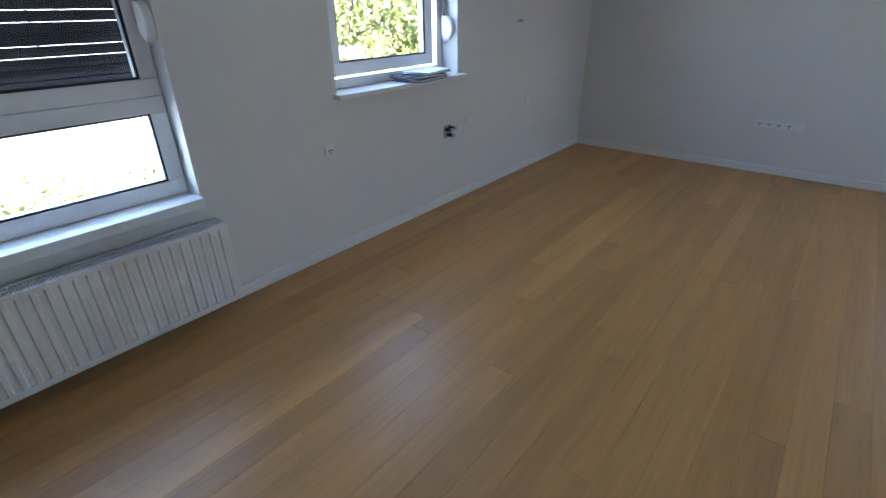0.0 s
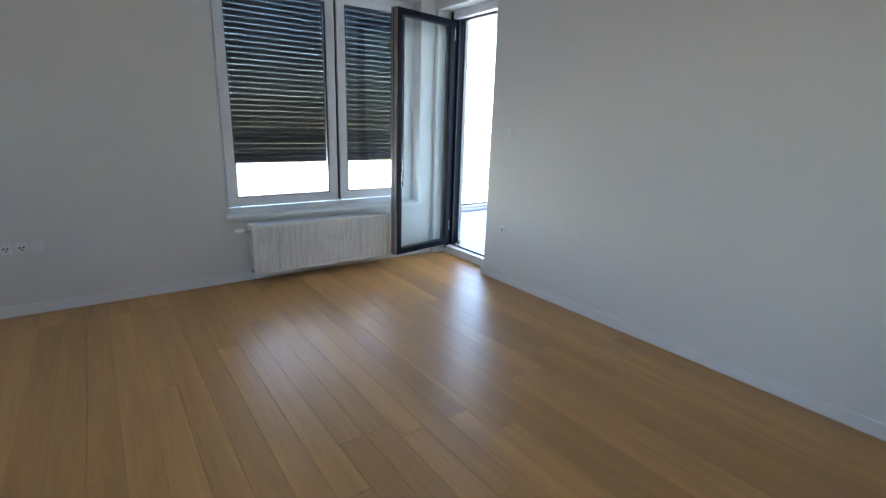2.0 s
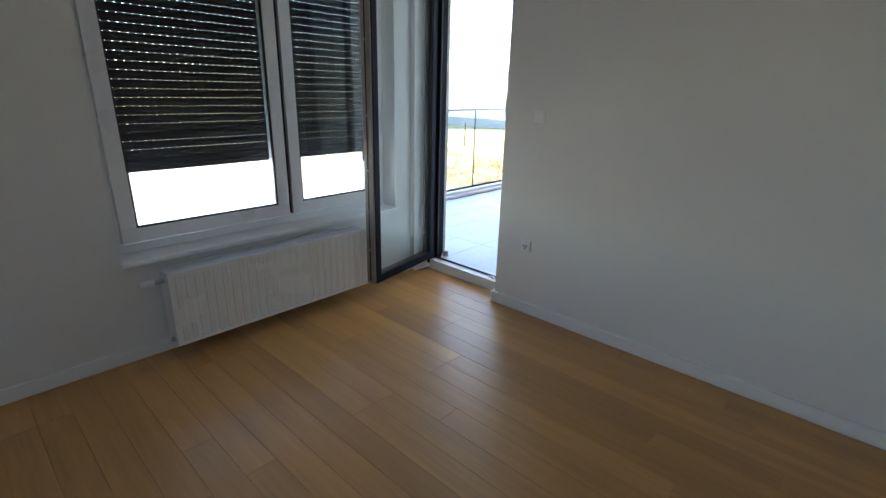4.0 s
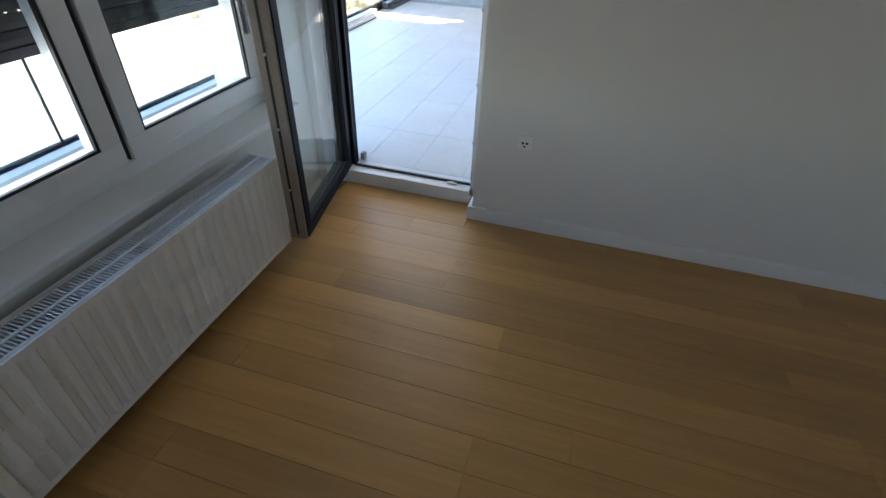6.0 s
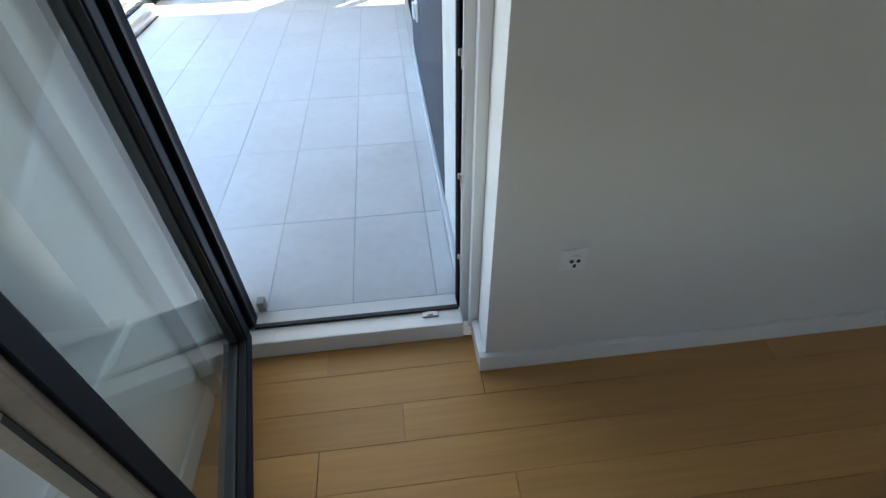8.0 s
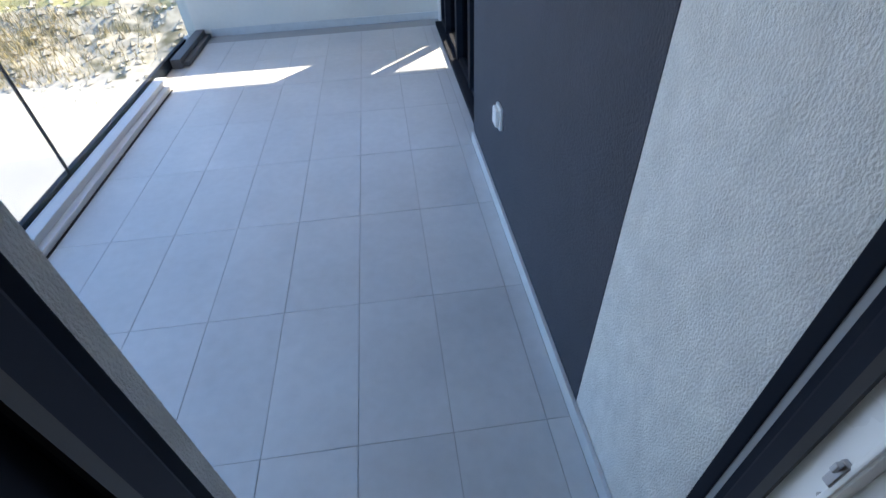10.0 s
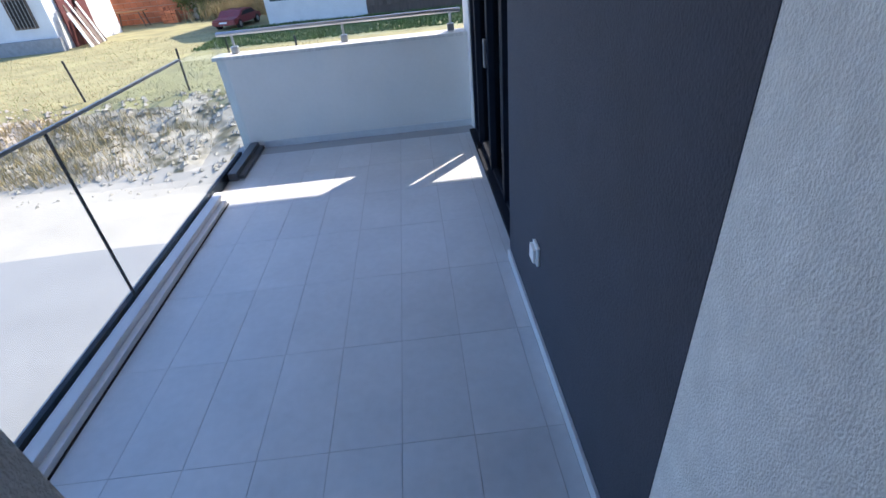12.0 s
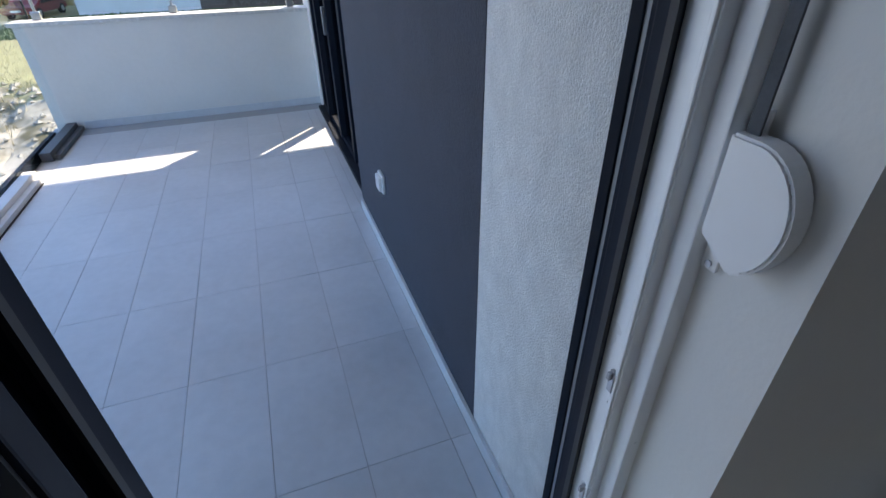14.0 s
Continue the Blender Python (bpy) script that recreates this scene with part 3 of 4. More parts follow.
part("shoe", box(B(), -0.442, -0.36, -6.4, 4.05, ZB, 0.15, 0.006), ALU, bal, "white aluminium base profile")
part("shoe_step", box(B(), -0.36, -0.315, -6.4, 3.95, ZB, 0.115, 0.005), ALU, bal)
part("shoe_gap", box(B(), -0.315, -0.305, -6.4, 3.95, ZB - 0.011, ZB + 0.004), BLACK, bal)
part("shoe_end", box(B(), -0.442, -0.36, 4.42, YB1 - 0.013, ZB, 0.155, 0.004), SHOE, bal, "dark uncovered end of the profile")
part("shoe_end", box(B(), -0.36, -0.315, 4.46, YB1 - 0.013, ZB, 0.115, 0.004), SHOE, bal)

# dark sliding door of the next room
sd = thing("door_2", "dark framed sliding glass door onto the balcony", "door", kind="structure")
XS = 1.965
part("outer_frame", ring(B(), 2.70, 5.06, ZB, 2.5, 0.07, XS - 0.03, XS + 0.1, "x"), DARKFRAME, sd)
for y in (3.35, 3.95, 4.62):
    part("stile", box(B(), XS - 0.045, XS + 0.04, y - 0.04, y + 0.04, ZB + 0.05, 2.45, 0.004), DARKFRAME, sd)
part("frame_rib", box(B(), XS - 0.1, XS - 0.03, 2.692, 2.74, ZB, 2.7, 0.004), DARKFRAME, sd)
part("bottom_track", box(B(), XS - 0.09, XS - 0.03, 2.74, 5.05, ZB, ZB + 0.035, 0.004), DARKFRAME, sd)
for a, b in ((2.77, 3.31), (3.39, 3.91), (3.99, 4.58), (4.66, 4.99)):
    p = part("pane", box(B(), XS, XS + 0.008, a, b, ZB + 0.06, 2.44), GLASS_DARK, sd)
    p.visible_shadow = False
part("handle", box(B(), XS - 0.07, XS - 0.045, 3.96, 3.985, 0.95, 1.15, 0.005), STEEL, sd)
single("wall_next_room", boxes((4.5, 4.6, 0.45, 5.5, -0.1, 2.72), (2.2, 4.5, 0.43, 0.5, -0.1, 2.72)), WALL, "plain white wall of the next room", kind="structure")
single("floor_next_room", boxes((2.201, 4.5, 0.45, 5.28, -0.1, 0.02)), OAK, "wooden floor of the next room", kind="structure")

out = thing("outdoor_socket", "white outdoor socket with a lid on the dark wall", "socket", pose(1.839, 2.015, 0.558, 0, 0, 90))
part("plate", box(B(), -0.045, 0.045, 0, 0.016, -0.05, 0.05, 0.006), PLASTIC, out)
part("lid", box(B(), -0.036, 0.036, 0.016, 0.032, -0.036, 0.04, 0.006), PLASTIC, out)

# ---- outdoors ----
ZG, ZF = -1.9, -1.0                        # yard below the balcony, field above the bank


def ground_z(x, y):
    """Yard, rocky bank and field as one height."""
    foot = 9.5 + 0.35 * math.sin(x * 0.7) + 0.05 * (x + 4)
    t = min(1, max(0, (y - foot) / 4.2))
    s = t * t * (3 - 2 * t) if t > 0.35 else t * 0.95 + 0.0 * t
    s = min(1, max(s, t * 1.05)) if t < 1 else 1
    bankness = 4 * t * (1 - t)
    v = noise.noise(Vector((x * 0.9, y * 0.9, 0))) * 0.22 + noise.noise(Vector((x * 2.6, y * 2.6, 3))) * 0.12
    return ZG + (ZF - ZG) * s + v * bankness + 0.03 * noise.noise(Vector((x * 0.4, y * 0.4, 9))) + (-0.6 if y < 0.6 and x > -0.5 else 0)


def ground_sheet():
    xs = [-400, -150, -70, -40] + [-30 + 0.3 * i for i in range(150)] + [16, 20, 30, 60, 150, 400]
    ys = [-400, -120, -50, -20, -8, 0, 4] + [5 + 0.25 * i for i in range(48)] + [18, 21, 25, 30, 36, 45, 60, 100, 200, 400]
    verts = [(x, y, ground_z(x, y)) for y in ys for x in xs]
    n = len(xs)
    faces = [(j * n + i, j * n + i + 1, (j + 1) * n + i + 1, (j + 1) * n + i) for j in range(len(ys) - 1) for i in range(n - 1)]
    me = bpy.data.meshes.new("ground")
    me.from_pydata(verts, [], faces)
    for m in (DIRT, ROCK, GRASS_SOIL, YARD):
        me.materials.append(m)
    for p in me.polygons:
        z = p.center.z + 0.14 * noise.noise(Vector((p.center.x, p.center.y, 5)) * 1.3)
        p.material_index = 0 if z < ZG + 0.16 else (2 if z > ZF - 0.16 else 1)
        if p.center.y < 6.9 and p.center.z < ZG + 0.4:
            p.material_index = 3
        p.use_smooth = False
    return tagged(new("ground", me), "dry yard, rocky bank and grassy field", kind="structure")


ground_sheet()
rng = random.Random(4)


def stuff(name, mat, label, verts, faces):
    me = bpy.data.meshes.new(name)
    me.from_pydata(verts, [], faces)
    me.materials.append(mat)
    return tagged(new(name, me), label, name.replace("_", " "), kind="stuff")


def blades(name, mat, label, spots, h0, h1, w):
    verts, faces = [], []
    for x, y in spots:
        z = ground_z(x, y) - 0.02
        a, h = rng.uniform(0, 6.28), rng.uniform(h0, h1)
        dx, dy, k = math.cos(a) * w, math.sin(a) * w, len(verts)
        lx, ly = rng.uniform(-0.4, 0.4) * h, rng.uniform(-0.4, 0.4) * h
        verts += [(x - dx, y - dy, z), (x + dx, y + dy, z), (x + lx, y + ly, z + h)]
        faces.append((k, k + 1, k + 2))
    return stuff(name, mat, label, verts, faces)


blades("grass", STRAW, "dry yellow grass on the field", [(rng.uniform(-16, 2), 13.0 + 13 * rng.random() ** 1.6) for _ in range(16000)], 0.03, 0.1, 0.01)
blades("grass", LEAF_LIGHT, "short green grass on the field", [(rng.uniform(-16, 2), 13.0 + 13 * rng.random() ** 1.5) for _ in range(9000)], 0.03, 0.09, 0.01)
# Dense dark green blades paint in the shaded strip before the farmhouse.
blades("grass", LEAF, "grass in front of the farmhouse, darker green for its shaded strip", [(rng.uniform(-7, 6.5), rng.uniform(20.2, 25.8)) for _ in range(18000)], 0.06, 0.14, 0.04)
blades("weeds", STRAW, "dry orange weeds on the bank", [(rng.gauss(-7.2, 1.6), rng.uniform(9.9, 12.6)) for _ in range(3500)], 0.1, 0.3, 0.012)
blades("reeds", STRAW, "tall dry reeds beside the house", [(rng.gauss(-8.4, 1.2), rng.uniform(31, 33)) for _ in range(1300)], 0.5, 1.3, 0.03)

verts, faces = [], []
for _ in range(1300):
    x, y = rng.uniform(-13, 1.0), rng.uniform(8.9, 13.4)
    r = rng.uniform(0.02, 0.11) * (1 if y > 9.7 else 0.45)
    z, k = ground_z(x, y), len(verts)
    for d in ((1, 0, 0), (-0.9, 0.2, 0.1), (0.1, 1, 0), (0, -1, 0.15), (0.1, 0, 0.8), (0, 0.1, -0.7)):
        verts.append((x + r * d[0] * rng.uniform(0.6, 1.3), y + r * d[1] * rng.uniform(0.6, 1.3), z + r * d[2] * rng.uniform(0.6, 1.3)))
    for a, b in ((0, 2), (2, 1), (1, 3), (3, 0)):
        faces += [(k + a, k + b, k + 4), (k + b, k + a, k + 5)]
stuff("stones", material("pale_stone", (0.45, 0.4, 0.32), 0.95, vary=0.3, scale=4), "loose pale stones on the bank", verts, faces)


def tree(name, x, y, z, height, spread, count, mat, label, leaf=0.16, trunk=True, category="tree", low=0.25):
    """Tapered trunk with limbs, and a crown of small leaf clumps with gaps."""
    root = thing(name, label, category, pose(x, y, z))
    r = random.Random(int(x * 13 + y * 7))
    tips = []
    bm = rod(B(), (0, 0, -0.3), (0, 0, height * 0.5), 0.03 * height, 9, 0.016 * height)
    for i in range(9):
        a, el = i * 2.4 + r.random(), r.uniform(0.25, 1.1)
        ln = spread * r.uniform(0.5, 0.95)
        p = (0, 0, height * r.uniform(low, 0.5))
        q = (math.cos(a) * ln * math.cos(el), math.sin(a) * ln * math.cos(el), p[2] + ln * math.sin(el) * 0.9)
        rod(bm, p, q, 0.012 * height, 6, 0.004 * height)
        tips.append(Vector(q))
    part("trunk", bm, BARK, root)
    verts, faces = [], []
    hubs = [t + Vector((r.gauss(0, 0.25), r.gauss(0, 0.25), r.gauss(0, 0.2))) * spread * 0.5 for t in tips for _ in range(4)]
    hubs += [Vector((r.gauss(0, 0.4) * spread, r.gauss(0, 0.4) * spread, height * r.uniform(low, 0.95))) for _ in range(26)]
    for i in range(count):
        h = r.choice(hubs)
        c = h + Vector((r.gauss(0, 1), r.gauss(0, 1), r.gauss(0, 0.8))) * spread * 0.16
        c.z = max(c.z, 0.05)
        u = Vector((r.uniform(-1, 1), r.uniform(-1, 1), r.uniform(-1, 1))).normalized() * leaf * r.uniform(0.6, 1.3)
        w = u.orthogonal().normalized() * leaf * 0.45
        w.rotate(Euler((r.random() * 3, r.random() * 3, 0)))
        k = len(verts)
        verts += [c - u, c + w, c + u, c - w]
        faces.append((k, k + 1, k + 2, k + 3))
    me = bpy.data.meshes.new("crown")
    me.from_pydata(verts, [], faces)
    me.materials.append(mat)
    ob = new("crown", me)
    ob.parent = root
    return root


for x, y, h, s in ((-9.0, 38, 7, 3.6), (-13.5, 41, 8.5, 4.2), (-18.5, 44, 9, 4.6), (-5.5, 42, 8, 4.2), (-24, 46, 9, 5), (2, 44, 8, 4.4), (9, 46, 8.5, 4.6)):
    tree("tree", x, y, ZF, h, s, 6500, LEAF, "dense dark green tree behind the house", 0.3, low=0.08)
for x, y, h, s in ((-10.8, 33.5, 2.6, 1.7), (-8.9, 34.3, 2.2, 1.5)):
    tree("bush", x, y, ZF, h, s, 3800, LEAF_LIGHT, "yellow-green bush beside the brick wall", 0.13, category="bush", low=0.05)
for x, y, h, s in ((-1.6, -12.5, 5.4, 2.6), (-4.4, -13.5, 5.6, 2.8), (-7.4, -14, 6, 3)):
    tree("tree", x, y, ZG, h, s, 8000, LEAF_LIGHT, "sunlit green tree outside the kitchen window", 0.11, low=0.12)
for x, y in ((4.3, -9.0), (5.4, -8.8), (3.1, -9.4)):
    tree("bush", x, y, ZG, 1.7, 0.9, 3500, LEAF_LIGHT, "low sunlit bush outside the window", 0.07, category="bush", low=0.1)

# farmhouse
HX0, HX1, HY, HZ, HE = -5.3, 6.2, 26.0, ZF, 1.42
house = thing("farmhouse", "old white farmhouse with a terracotta roof and wooden porch", "house")
WX = (-5.05, -3.95), (-3.28, -2.28)
bm = B()
xs = [HX0, WX[0][0], WX[0][1], WX[1][0], WX[1][1], -1.55]
for i in range(5):
    if i in (1, 3):
        box(bm, xs[i], xs[i + 1], HY, HY + 0.3, HZ, -0.02), box(bm, xs[i], xs[i + 1], HY, HY + 0.3, 1.06, HE)
    else:
        box(bm, xs[i], xs[i + 1], HY, HY + 0.3, HZ - 0.3, HE)
box(bm, -1.55, -0.55, HY, HY + 0.3, HZ - 0.3, 0.15)
box(bm, HX0, HX0 + 0.3, HY + 0.3, HY + 6, HZ - 0.3, HE)
part("wall", bm, LIME, house)
part("back_wall", boxes((HX0, HX1, HY + 1.9, HY + 2.1, HZ, HE), (HX1, HX1 + 0.3, HY, HY + 6, HZ, HE)), OLDWOOD, house, "dark boarded porch wall")
part("porch_deck", boxes((-0.55, HX1, HY + 0.05, HY + 1.9, HZ - 0.2, HZ + 0.5)), OLDWOOD, house)
for a, b in WX:
    wn_ = part("window", ring(B(), a, b, -0.02, 1.06, 0.07, HY + 0.06, HY + 0.14, "y"), material("green_paint", (0.04, 0.07, 0.06), 0.5), house)
    part("pane", box(B(), a + 0.06, b - 0.06, HY + 0.1, HY + 0.11, 0.04, 1.0), material("dark_pane", (0.03, 0.05, 0.05), 0.08), wn_)
    part("glazing_bar", boxes(((a + b) / 2 - 0.02, (a + b) / 2 + 0.02, HY + 0.07, HY + 0.12, 0.04, 1.0), (a + 0.06, b - 0.06, HY + 0.075, HY + 0.118, 0.5, 0.54)), OLDWOOD, wn_)
for x in (-0.45, 0.95, 2.35, 3.75, 5.15):
    part("porch_post", box(B(), x - 0.07, x + 0.07, HY + 0.05, HY + 0.19, HZ + 0.4, HE, 0.01), OLDWOOD, house)
board = mesh_of("porch_board", box(B(), -0.09, 0.09, -0.015, 0.015, 0, 0.95, 0.004), OLDWOOD)
for i in range(34):
    ob = new("porch_board", board)
    ob.parent, ob.location = house, (-0.45 + i * 0.195, HY + 0.03 + 0.01 * rng.random(), HZ + 0.35 + 0.05 * rng.random())
part("porch_rail", boxes((-0.5, HX1, HY - 0.01, HY + 0.1, 0.36, 0.44)), OLDWOOD, house)
part("porch_door", box(B(), -0.35, 0.5, HY + 1.84, HY + 1.9, HZ + 0.5, 1.4, 0.01), BLACK, house)
part("porch_shutter", box(B(), 2.85, 3.7, HY + 1.0, HY + 1.05, HZ + 1.0, 1.45, 0.01), WARMWOOD, house, "orange wooden boards")
part("porch_curtain", box(B(), 1.85, 2.5, HY + 0.9, HY + 0.94, HZ + 1.2, 1.4, 0.01), CLOTH, house, "white hanging cloth")
ROOF_R, ROOF_EAVE = 0.42, HY - 0.75
part("roof", prism(B(), [(ROOF_EAVE, HE - 0.02), (ROOF_EAVE, HE + 0.05), (HY + 3.6, HE + 0.05 + ROOF_R * 4.35), (HY + 7.6, HE), (HY + 7.5, HE - 0.1), (HY + 3.6, HE - 0.1 + ROOF_R * 4.35)], "x", HX0 - 0.55, HX1 + 0.5), ROOFTILE, house)
part("fascia", boxes((HX0 - 0.55, HX1 + 0.5, ROOF_EAVE - 0.03, ROOF_EAVE - 0.002, HE - 0.14, HE + 0.02)), OLDWOOD, house)
bm = prism(B(), [(-0.11, 0), (-0.08, 0.045), (0, 0.065), (0.08, 0.045), (0.11, 0)], "y", 0, 0.36)
tile_mesh = mesh_of("roof_tile", bm, ROOFTILE)
slope = math.atan(ROOF_R)
for j in range(6):
    for i in range(49):
        ob = new("roof_tile", tile_mesh)
        ob.parent = house
        d = j * 0.33
        ob.location = (HX0 - 0.45 + i * 0.25, ROOF_EAVE - 0.06 + d * math.cos(slope), HE + 0.06 + d * math.sin(slope) + 0.012 * rng.random())
        ob.rotation_euler = (slope - 0.04, 0, rng.uniform(-0.03, 0.03))
bm = B()
for j in range(6, 14):
    for i in range(49):
        d = j * 0.33
        o = Vector((HX0 - 0.45 + i * 0.25, ROOF_EAVE - 0.06 + d * math.cos(slope), HE + 0.07 + d * math.sin(slope)))
        r0 = [o + Vector((a, 0, b)) for a, b in ((-0.11, 0), (0, 0.065), (0.11, 0))]
        r1 = [q + Vector((0, 0.36 * math.cos(slope), 0.36 * math.sin(slope))) for q in r0]
        vs = [bm.verts.new(q) for q in r0 + r1]
        bm.faces.new((vs[0], vs[1], vs[4], vs[3])), bm.faces.new((vs[1], vs[2], vs[5], vs[4])), bm.faces.new((vs[0], vs[2], vs[1]))
tagged(part("upper_roof_tiles", bm, ROOFTILE, house), kind="stuff")

# brick wall, stacked bricks and tables by the bushes
bw = thing("brick_wall", "unplastered orange hollow-brick wall in the yard", "wall")
part("core", boxes((-20.9, -11.3, 33.05, 33.25, ZF - 0.1, 1.38)), MORTAR, bw)
part("end_post", box(B(), -11.35, -11.1, 32.98, 33.3, ZF - 0.1, 1.42, 0.01), material("concrete_post", (0.55, 0.48, 0.36), 0.9, vary=0.15), bw)
brick = mesh_of("brick", box(B(), -0.185, 0.185, -0.02, 0.02, -0.135, 0.135, 0.006), BRICK)
for j in range(8):
    for i in range(24):
        ob = new("brick", brick)
        ob.parent = bw
        ob.location = (-20.7 + i * 0.39 + (0.19 if j % 2 else 0), 33.035, ZF + 0.16 + j * 0.295)
for k, (x, y) in enumerate(((-12.6, 32.2), (-12.15, 32.0))):
    st = thing("brick_stack", "low stack of orange bricks on the ground", "bricks", pose(x, y, ZF), "brick stacks")
    for j in range(5 - k):
        for i in range(2 if j < 4 else 1):
            part("brick", box(B(), -0.28 + i * 0.27, -0.03 + i * 0.27, -0.2, 0.2, j * 0.17, j * 0.17 + 0.15, 0.008), BRICK, st)
for x in (-14.6, -16.8):
    tb = thing("trestle_table", "rough wooden trestle table beside the brick wall", "table", pose(x, 32.0, ZF))
    part("tabletop", box(B(), -0.95, 0.95, -0.35, 0.35, 0.78, 0.84, 0.01), WARMWOOD, tb)
    for a in (-0.75, 0.75):
        for b in (-0.28, 0.28):
            part("leg", rod(B(), (a * 1.1, b, 0), (a * 0.9, b, 0.78), 0.035, 6), OLDWOOD, tb)

# left shed with leaning boards
shed = thing("shed", "white rendered shed with a barred window and dark door", "shed")
part("wall", boxes((-22, -14.3, 24.6, 30, ZF - 0.1, 2.6)), LIME, shed)
part("plinth", boxes((-22.2, -14.1, 24.3, 24.58, ZF - 0.1, ZF + 0.55)), material("concrete_plinth", (0.3, 0.3, 0.3), 0.9, vary=0.2), shed)
wn_ = part("window", ring(B(), -15.9, -14.9, 0.0, 1.2, 0.07, 24.54, 24.61, "y"), OLDWOOD, shed)
part("pane", box(B(), -15.85, -14.95, 24.585, 24.595, 0.05, 1.15), BLACK, wn_)
bm = B()
for i in range(6):
    rod(bm, (-15.8 + i * 0.16, 24.53, 0.03), (-15.8 + i * 0.16, 24.53, 1.17), 0.012, 6)
part("window_bars", bm, STEEL, wn_)
part("door", box(B(), -14.25, -14.18, 25.4, 27.6, ZF, 1.3, 0.01), material("oxblood_paint", (0.1, 0.025, 0.025), 0.6, vary=0.2), shed)
for i in range(8):
    pl = thing("plank", "grey timber plank leaning on the shed", "plank", pose(-13.2 - 0.05 * i, 24.9 + i * 0.28, ZF, 0, -16 - 2 * (i % 3), 6 * (i % 4)), "leaning planks")
    part("board", box(B(), -0.02, 0.02, -0.1, 0.1, 0, 1.5 + 0.18 * (i % 4), 0.006), OLDWOOD if i % 3 else LIME, pl)


def red_car(m):
    root = thing("car", "low faded red car parked on the grass", "car", m)
    side = [(-1.9, 0.28), (-1.88, 0.62), (-1.1, 0.72), (-0.55, 1.08), (0.75, 1.1), (1.35, 0.74), (1.85, 0.66), (1.9, 0.28)]
    bm = prism(B(), side, "y", -0.78, 0.78)
    bmesh.ops.bevel(bm, geom=list(bm.edges), offset=0.06, segments=2, affect="EDGES")
    part("body", bm, REDPAINT, root)
    for y in (-0.785, 0.775):
        part("window", prism(B(), [(-0.85, 0.76), (-0.48, 1.02), (0.7, 1.03), (1.05, 0.77)], "y", y, y + 0.01), BLACK, root)
    for x in (-1.2, 1.2):
        for y in (-0.8, 0.62):
            w = part("wheel", rod(B(), (x, y, 0.28), (x, y + 0.18, 0.28), 0.28, 18), BLACK, root)
            part("rim", rod(B(), (x, y - 0.005, 0.28), (x, y + 0.186, 0.28), 0.16, 14), STEEL, w)
    part("licence_plate", box(B(), -1.92, -1.885, -0.25, 0.25, 0.42, 0.53, 0.004), PLASTIC, root)
    return root


red_car(pose(-7.1, 27.2, ZF, 0, 0, 80) @ Matrix.Diagonal((0.8, 0.75, 0.68, 1)))
for i, (x, y) in enumerate(((-4.6, 13.6), (-7.4, 13.7), (-10.3, 13.9), (-13.2, 14.0), (-1.6, 13.6))):
    fp = thing("fence_post", "thin dark metal fence post in the grass", "fence post", pose(x, y, ground_z(x, y) - 0.1, 2, 3 * (-1) ** i, 0), "fence posts")
    part("rod", rod(B(), (0, 0, 0), (0, 0, 1.15), 0.028, 8), BLACK, fp)

# ---- floors, piece by piece ----
floor = single("floor", boxes((XW - 0.02, XE, YK - 0.02, YR, -0.2, -0.006), (1.05, 1.878, YR, 0.235, -0.2, -0.006)), GAP, "oak plank floor with a satin finish", kind="structure")
PW = 0.125
rows_y = []
y = 0.122
while y > YK - 0.13:
    rows_y.append(y)
    y -= PW
meshes = {}


def plank(x0, x1, y0, y1):
    key = (round(x1 - x0, 2), round(y1 - y0, 3))
    if key not in meshes:
        w, d, g, c = key[0] / 2 - 0.0004, key[1] / 2 - 0.0004, 0.0006, -0.0008
        bm = B()
        lo = [bm.verts.new(p) for p in ((-w, -d, c), (w, -d, c), (w, d, c), (-w, d, c))]
        hi = [bm.verts.new(p) for p in ((-w + g, -d + g, 0), (w - g, -d + g, 0), (w - g, d - g, 0), (-w + g, d - g, 0))]
        dn = [bm.verts.new((p.co.x, p.co.y, -0.006)) for p in lo]
        bm.faces.new(hi)
        for i in range(4):
            k = (i + 1) % 4
            bm.faces.new((lo[i], lo[k], hi[k], hi[i])), bm.faces.new((dn[i], dn[k], lo[k], lo[i]))
        meshes[key] = mesh_of("plank", bm, OAK)
    ob = new("plank", meshes[key])
    ob.parent, ob.location = floor, ((x0 + x1) / 2, (y0 + y1) / 2, 0)


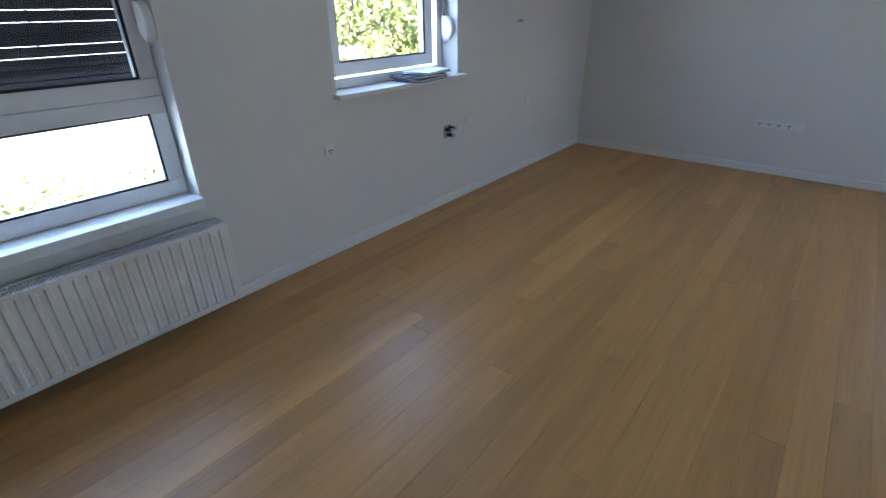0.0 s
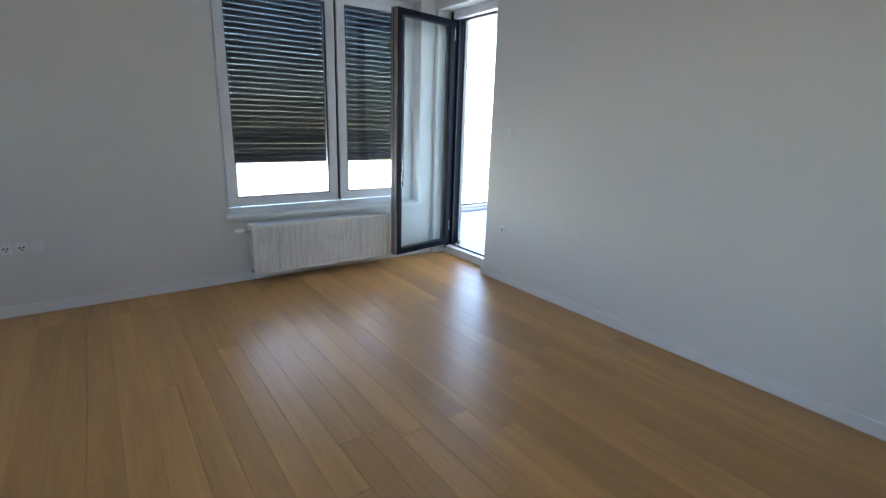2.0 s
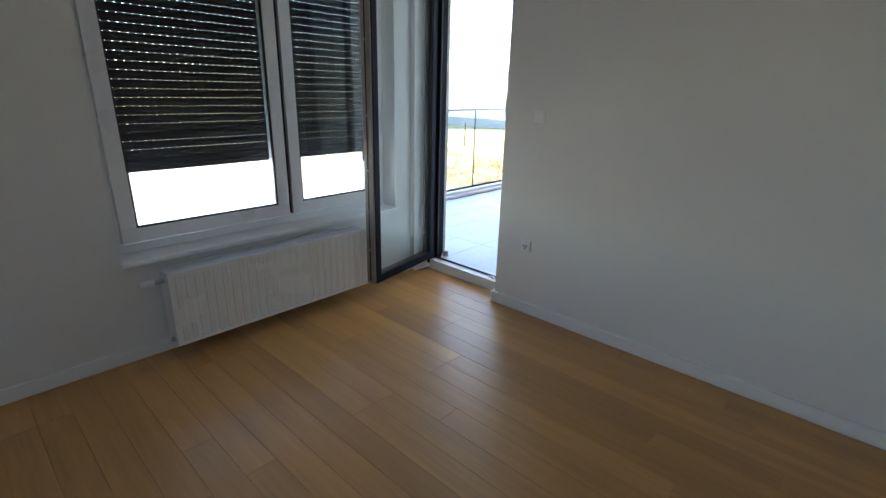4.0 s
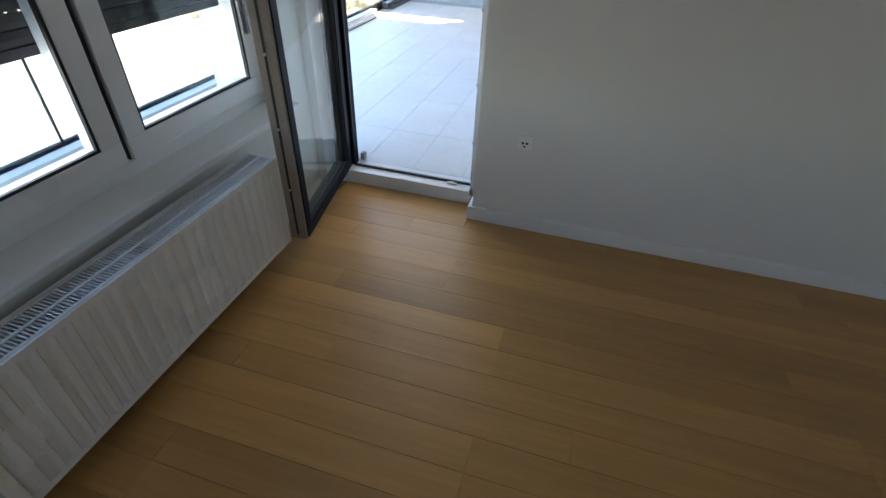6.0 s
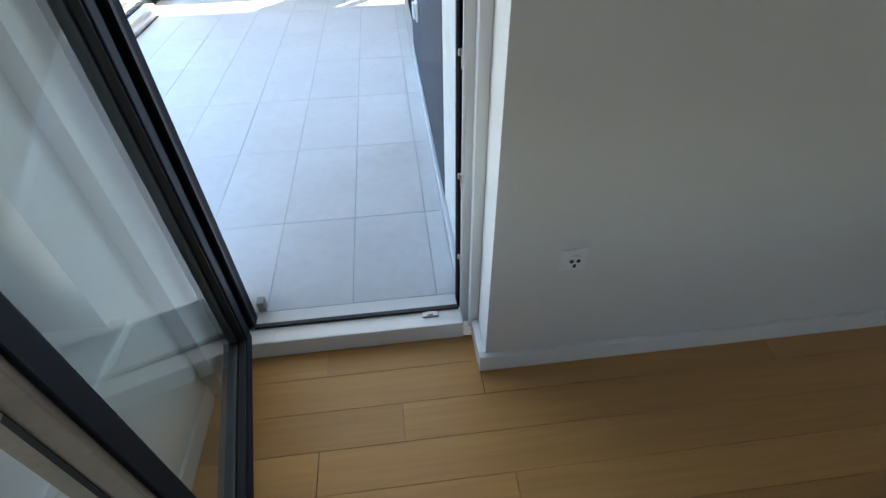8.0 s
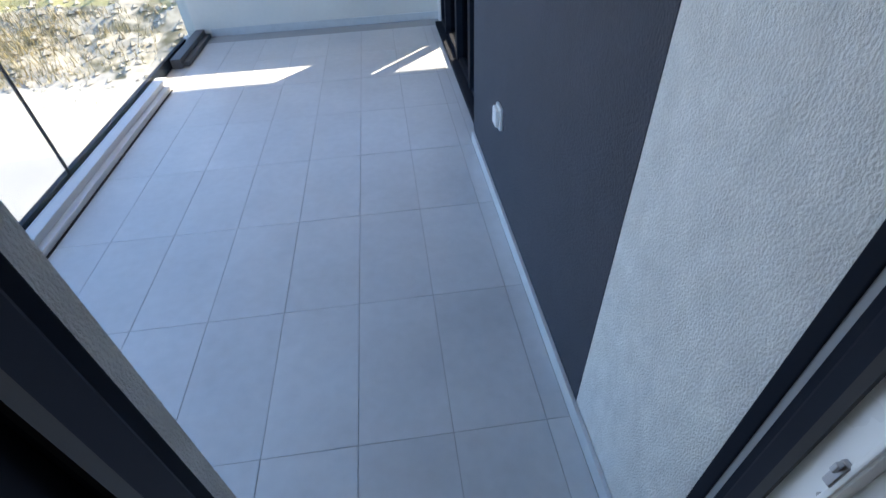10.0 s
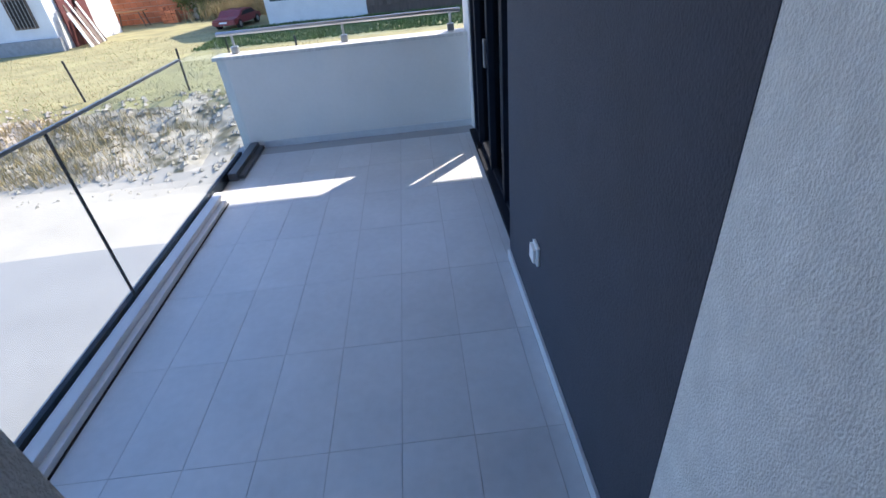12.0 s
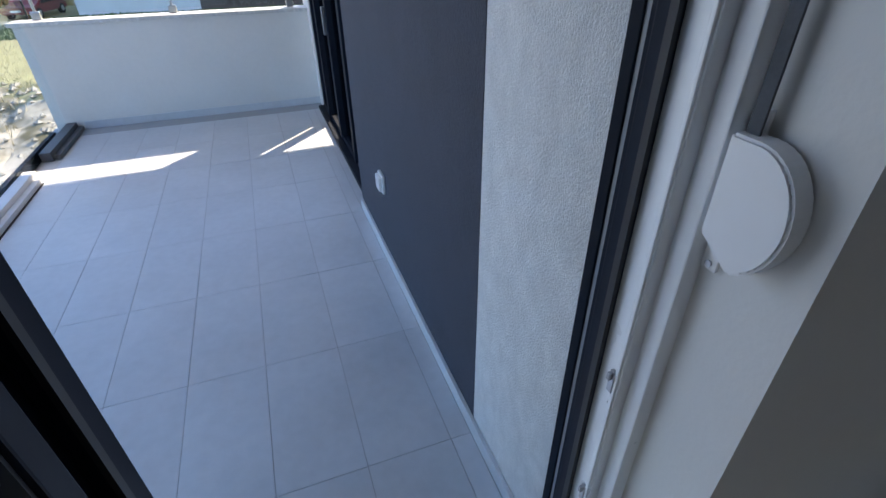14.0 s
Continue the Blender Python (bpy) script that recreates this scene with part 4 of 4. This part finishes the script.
lengths = (1.2, 1.5, 1.8, 2.2)
joints = {0: 1.354, 2: 1.352, 3: 1.90, 5: 1.44}      # first joint of the rows near the door
plank(1.10, 1.356, 0.122, 0.226), plank(1.356, 1.856, 0.122, 0.226)
for i, y in enumerate(rows_y):
    y0 = max(y - PW, YK)
    lo, hi = (XW, XE) if y0 < NY - PW else (XW, NX)
    x = lo + (rng.choice((0.3, 0.6, 0.9, 1.2)) if i not in joints else joints[i] - lo)
    cuts = [lo]
    while x < hi - 0.15:
        cuts.append(x)
        x += rng.choice(lengths)
    cuts.append(hi)
    if i == 0:
        plank(XW, 1.86, y0, y)
        cuts = [1.86] + [c for c in cuts if c > 2.1]
    for a, b in zip(cuts, cuts[1:]):
        plank(a, b, y0, y if i else YR)

tiled = tagged(new("pavement_tiles", None), "pale grey porcelain balcony tiles", kind="structure")
TW, TL = 0.3, 0.6
tile_meshes = {}


def tile(x0, x1, y0, y1):
    key = (round(x1 - x0, 3), round(y1 - y0, 3))
    if key not in tile_meshes:
        w, d = key[0] / 2 - 0.0012, key[1] / 2 - 0.0012
        tile_meshes[key] = mesh_of("tile", box(B(), -w, w, -d, d, -0.012, 0, 0.0012), TILE)
    ob = new("tile", tile_meshes[key])
    ob.parent = tiled
    ob.location = ((x0 + x1) / 2, (y0 + y1) / 2, ZB - 0.0005 * rng.random())


xs = [-0.305] + [1.45 - TW * i for i in range(5, -1, -1)] + [1.75, 1.826]
ys = [0.85 + TL * i for i in range(-12, 8)]
for a, b in zip(xs, xs[1:]):
    for c, d in zip(ys, ys[1:]):
        c, d = max(c, -6.4), min(d, YB1 - 0.013)
        if d - c < 0.02:
            continue
        if a >= 1.0 or b > 1.05:
            c = max(c, 0.362)
        elif b > 0.58:
            c = max(c, 0.464)
        if d > c + 0.02:
            tile(a, b, c, d)
bits = [(1.826, 1.93, 2.695 + 0.59 * i, 2.695 + 0.59 * (i + 1)) for i in range(4)]
for q in bits:
    tile(*q)
tile(-0.44, -0.305, 3.96, 4.42)
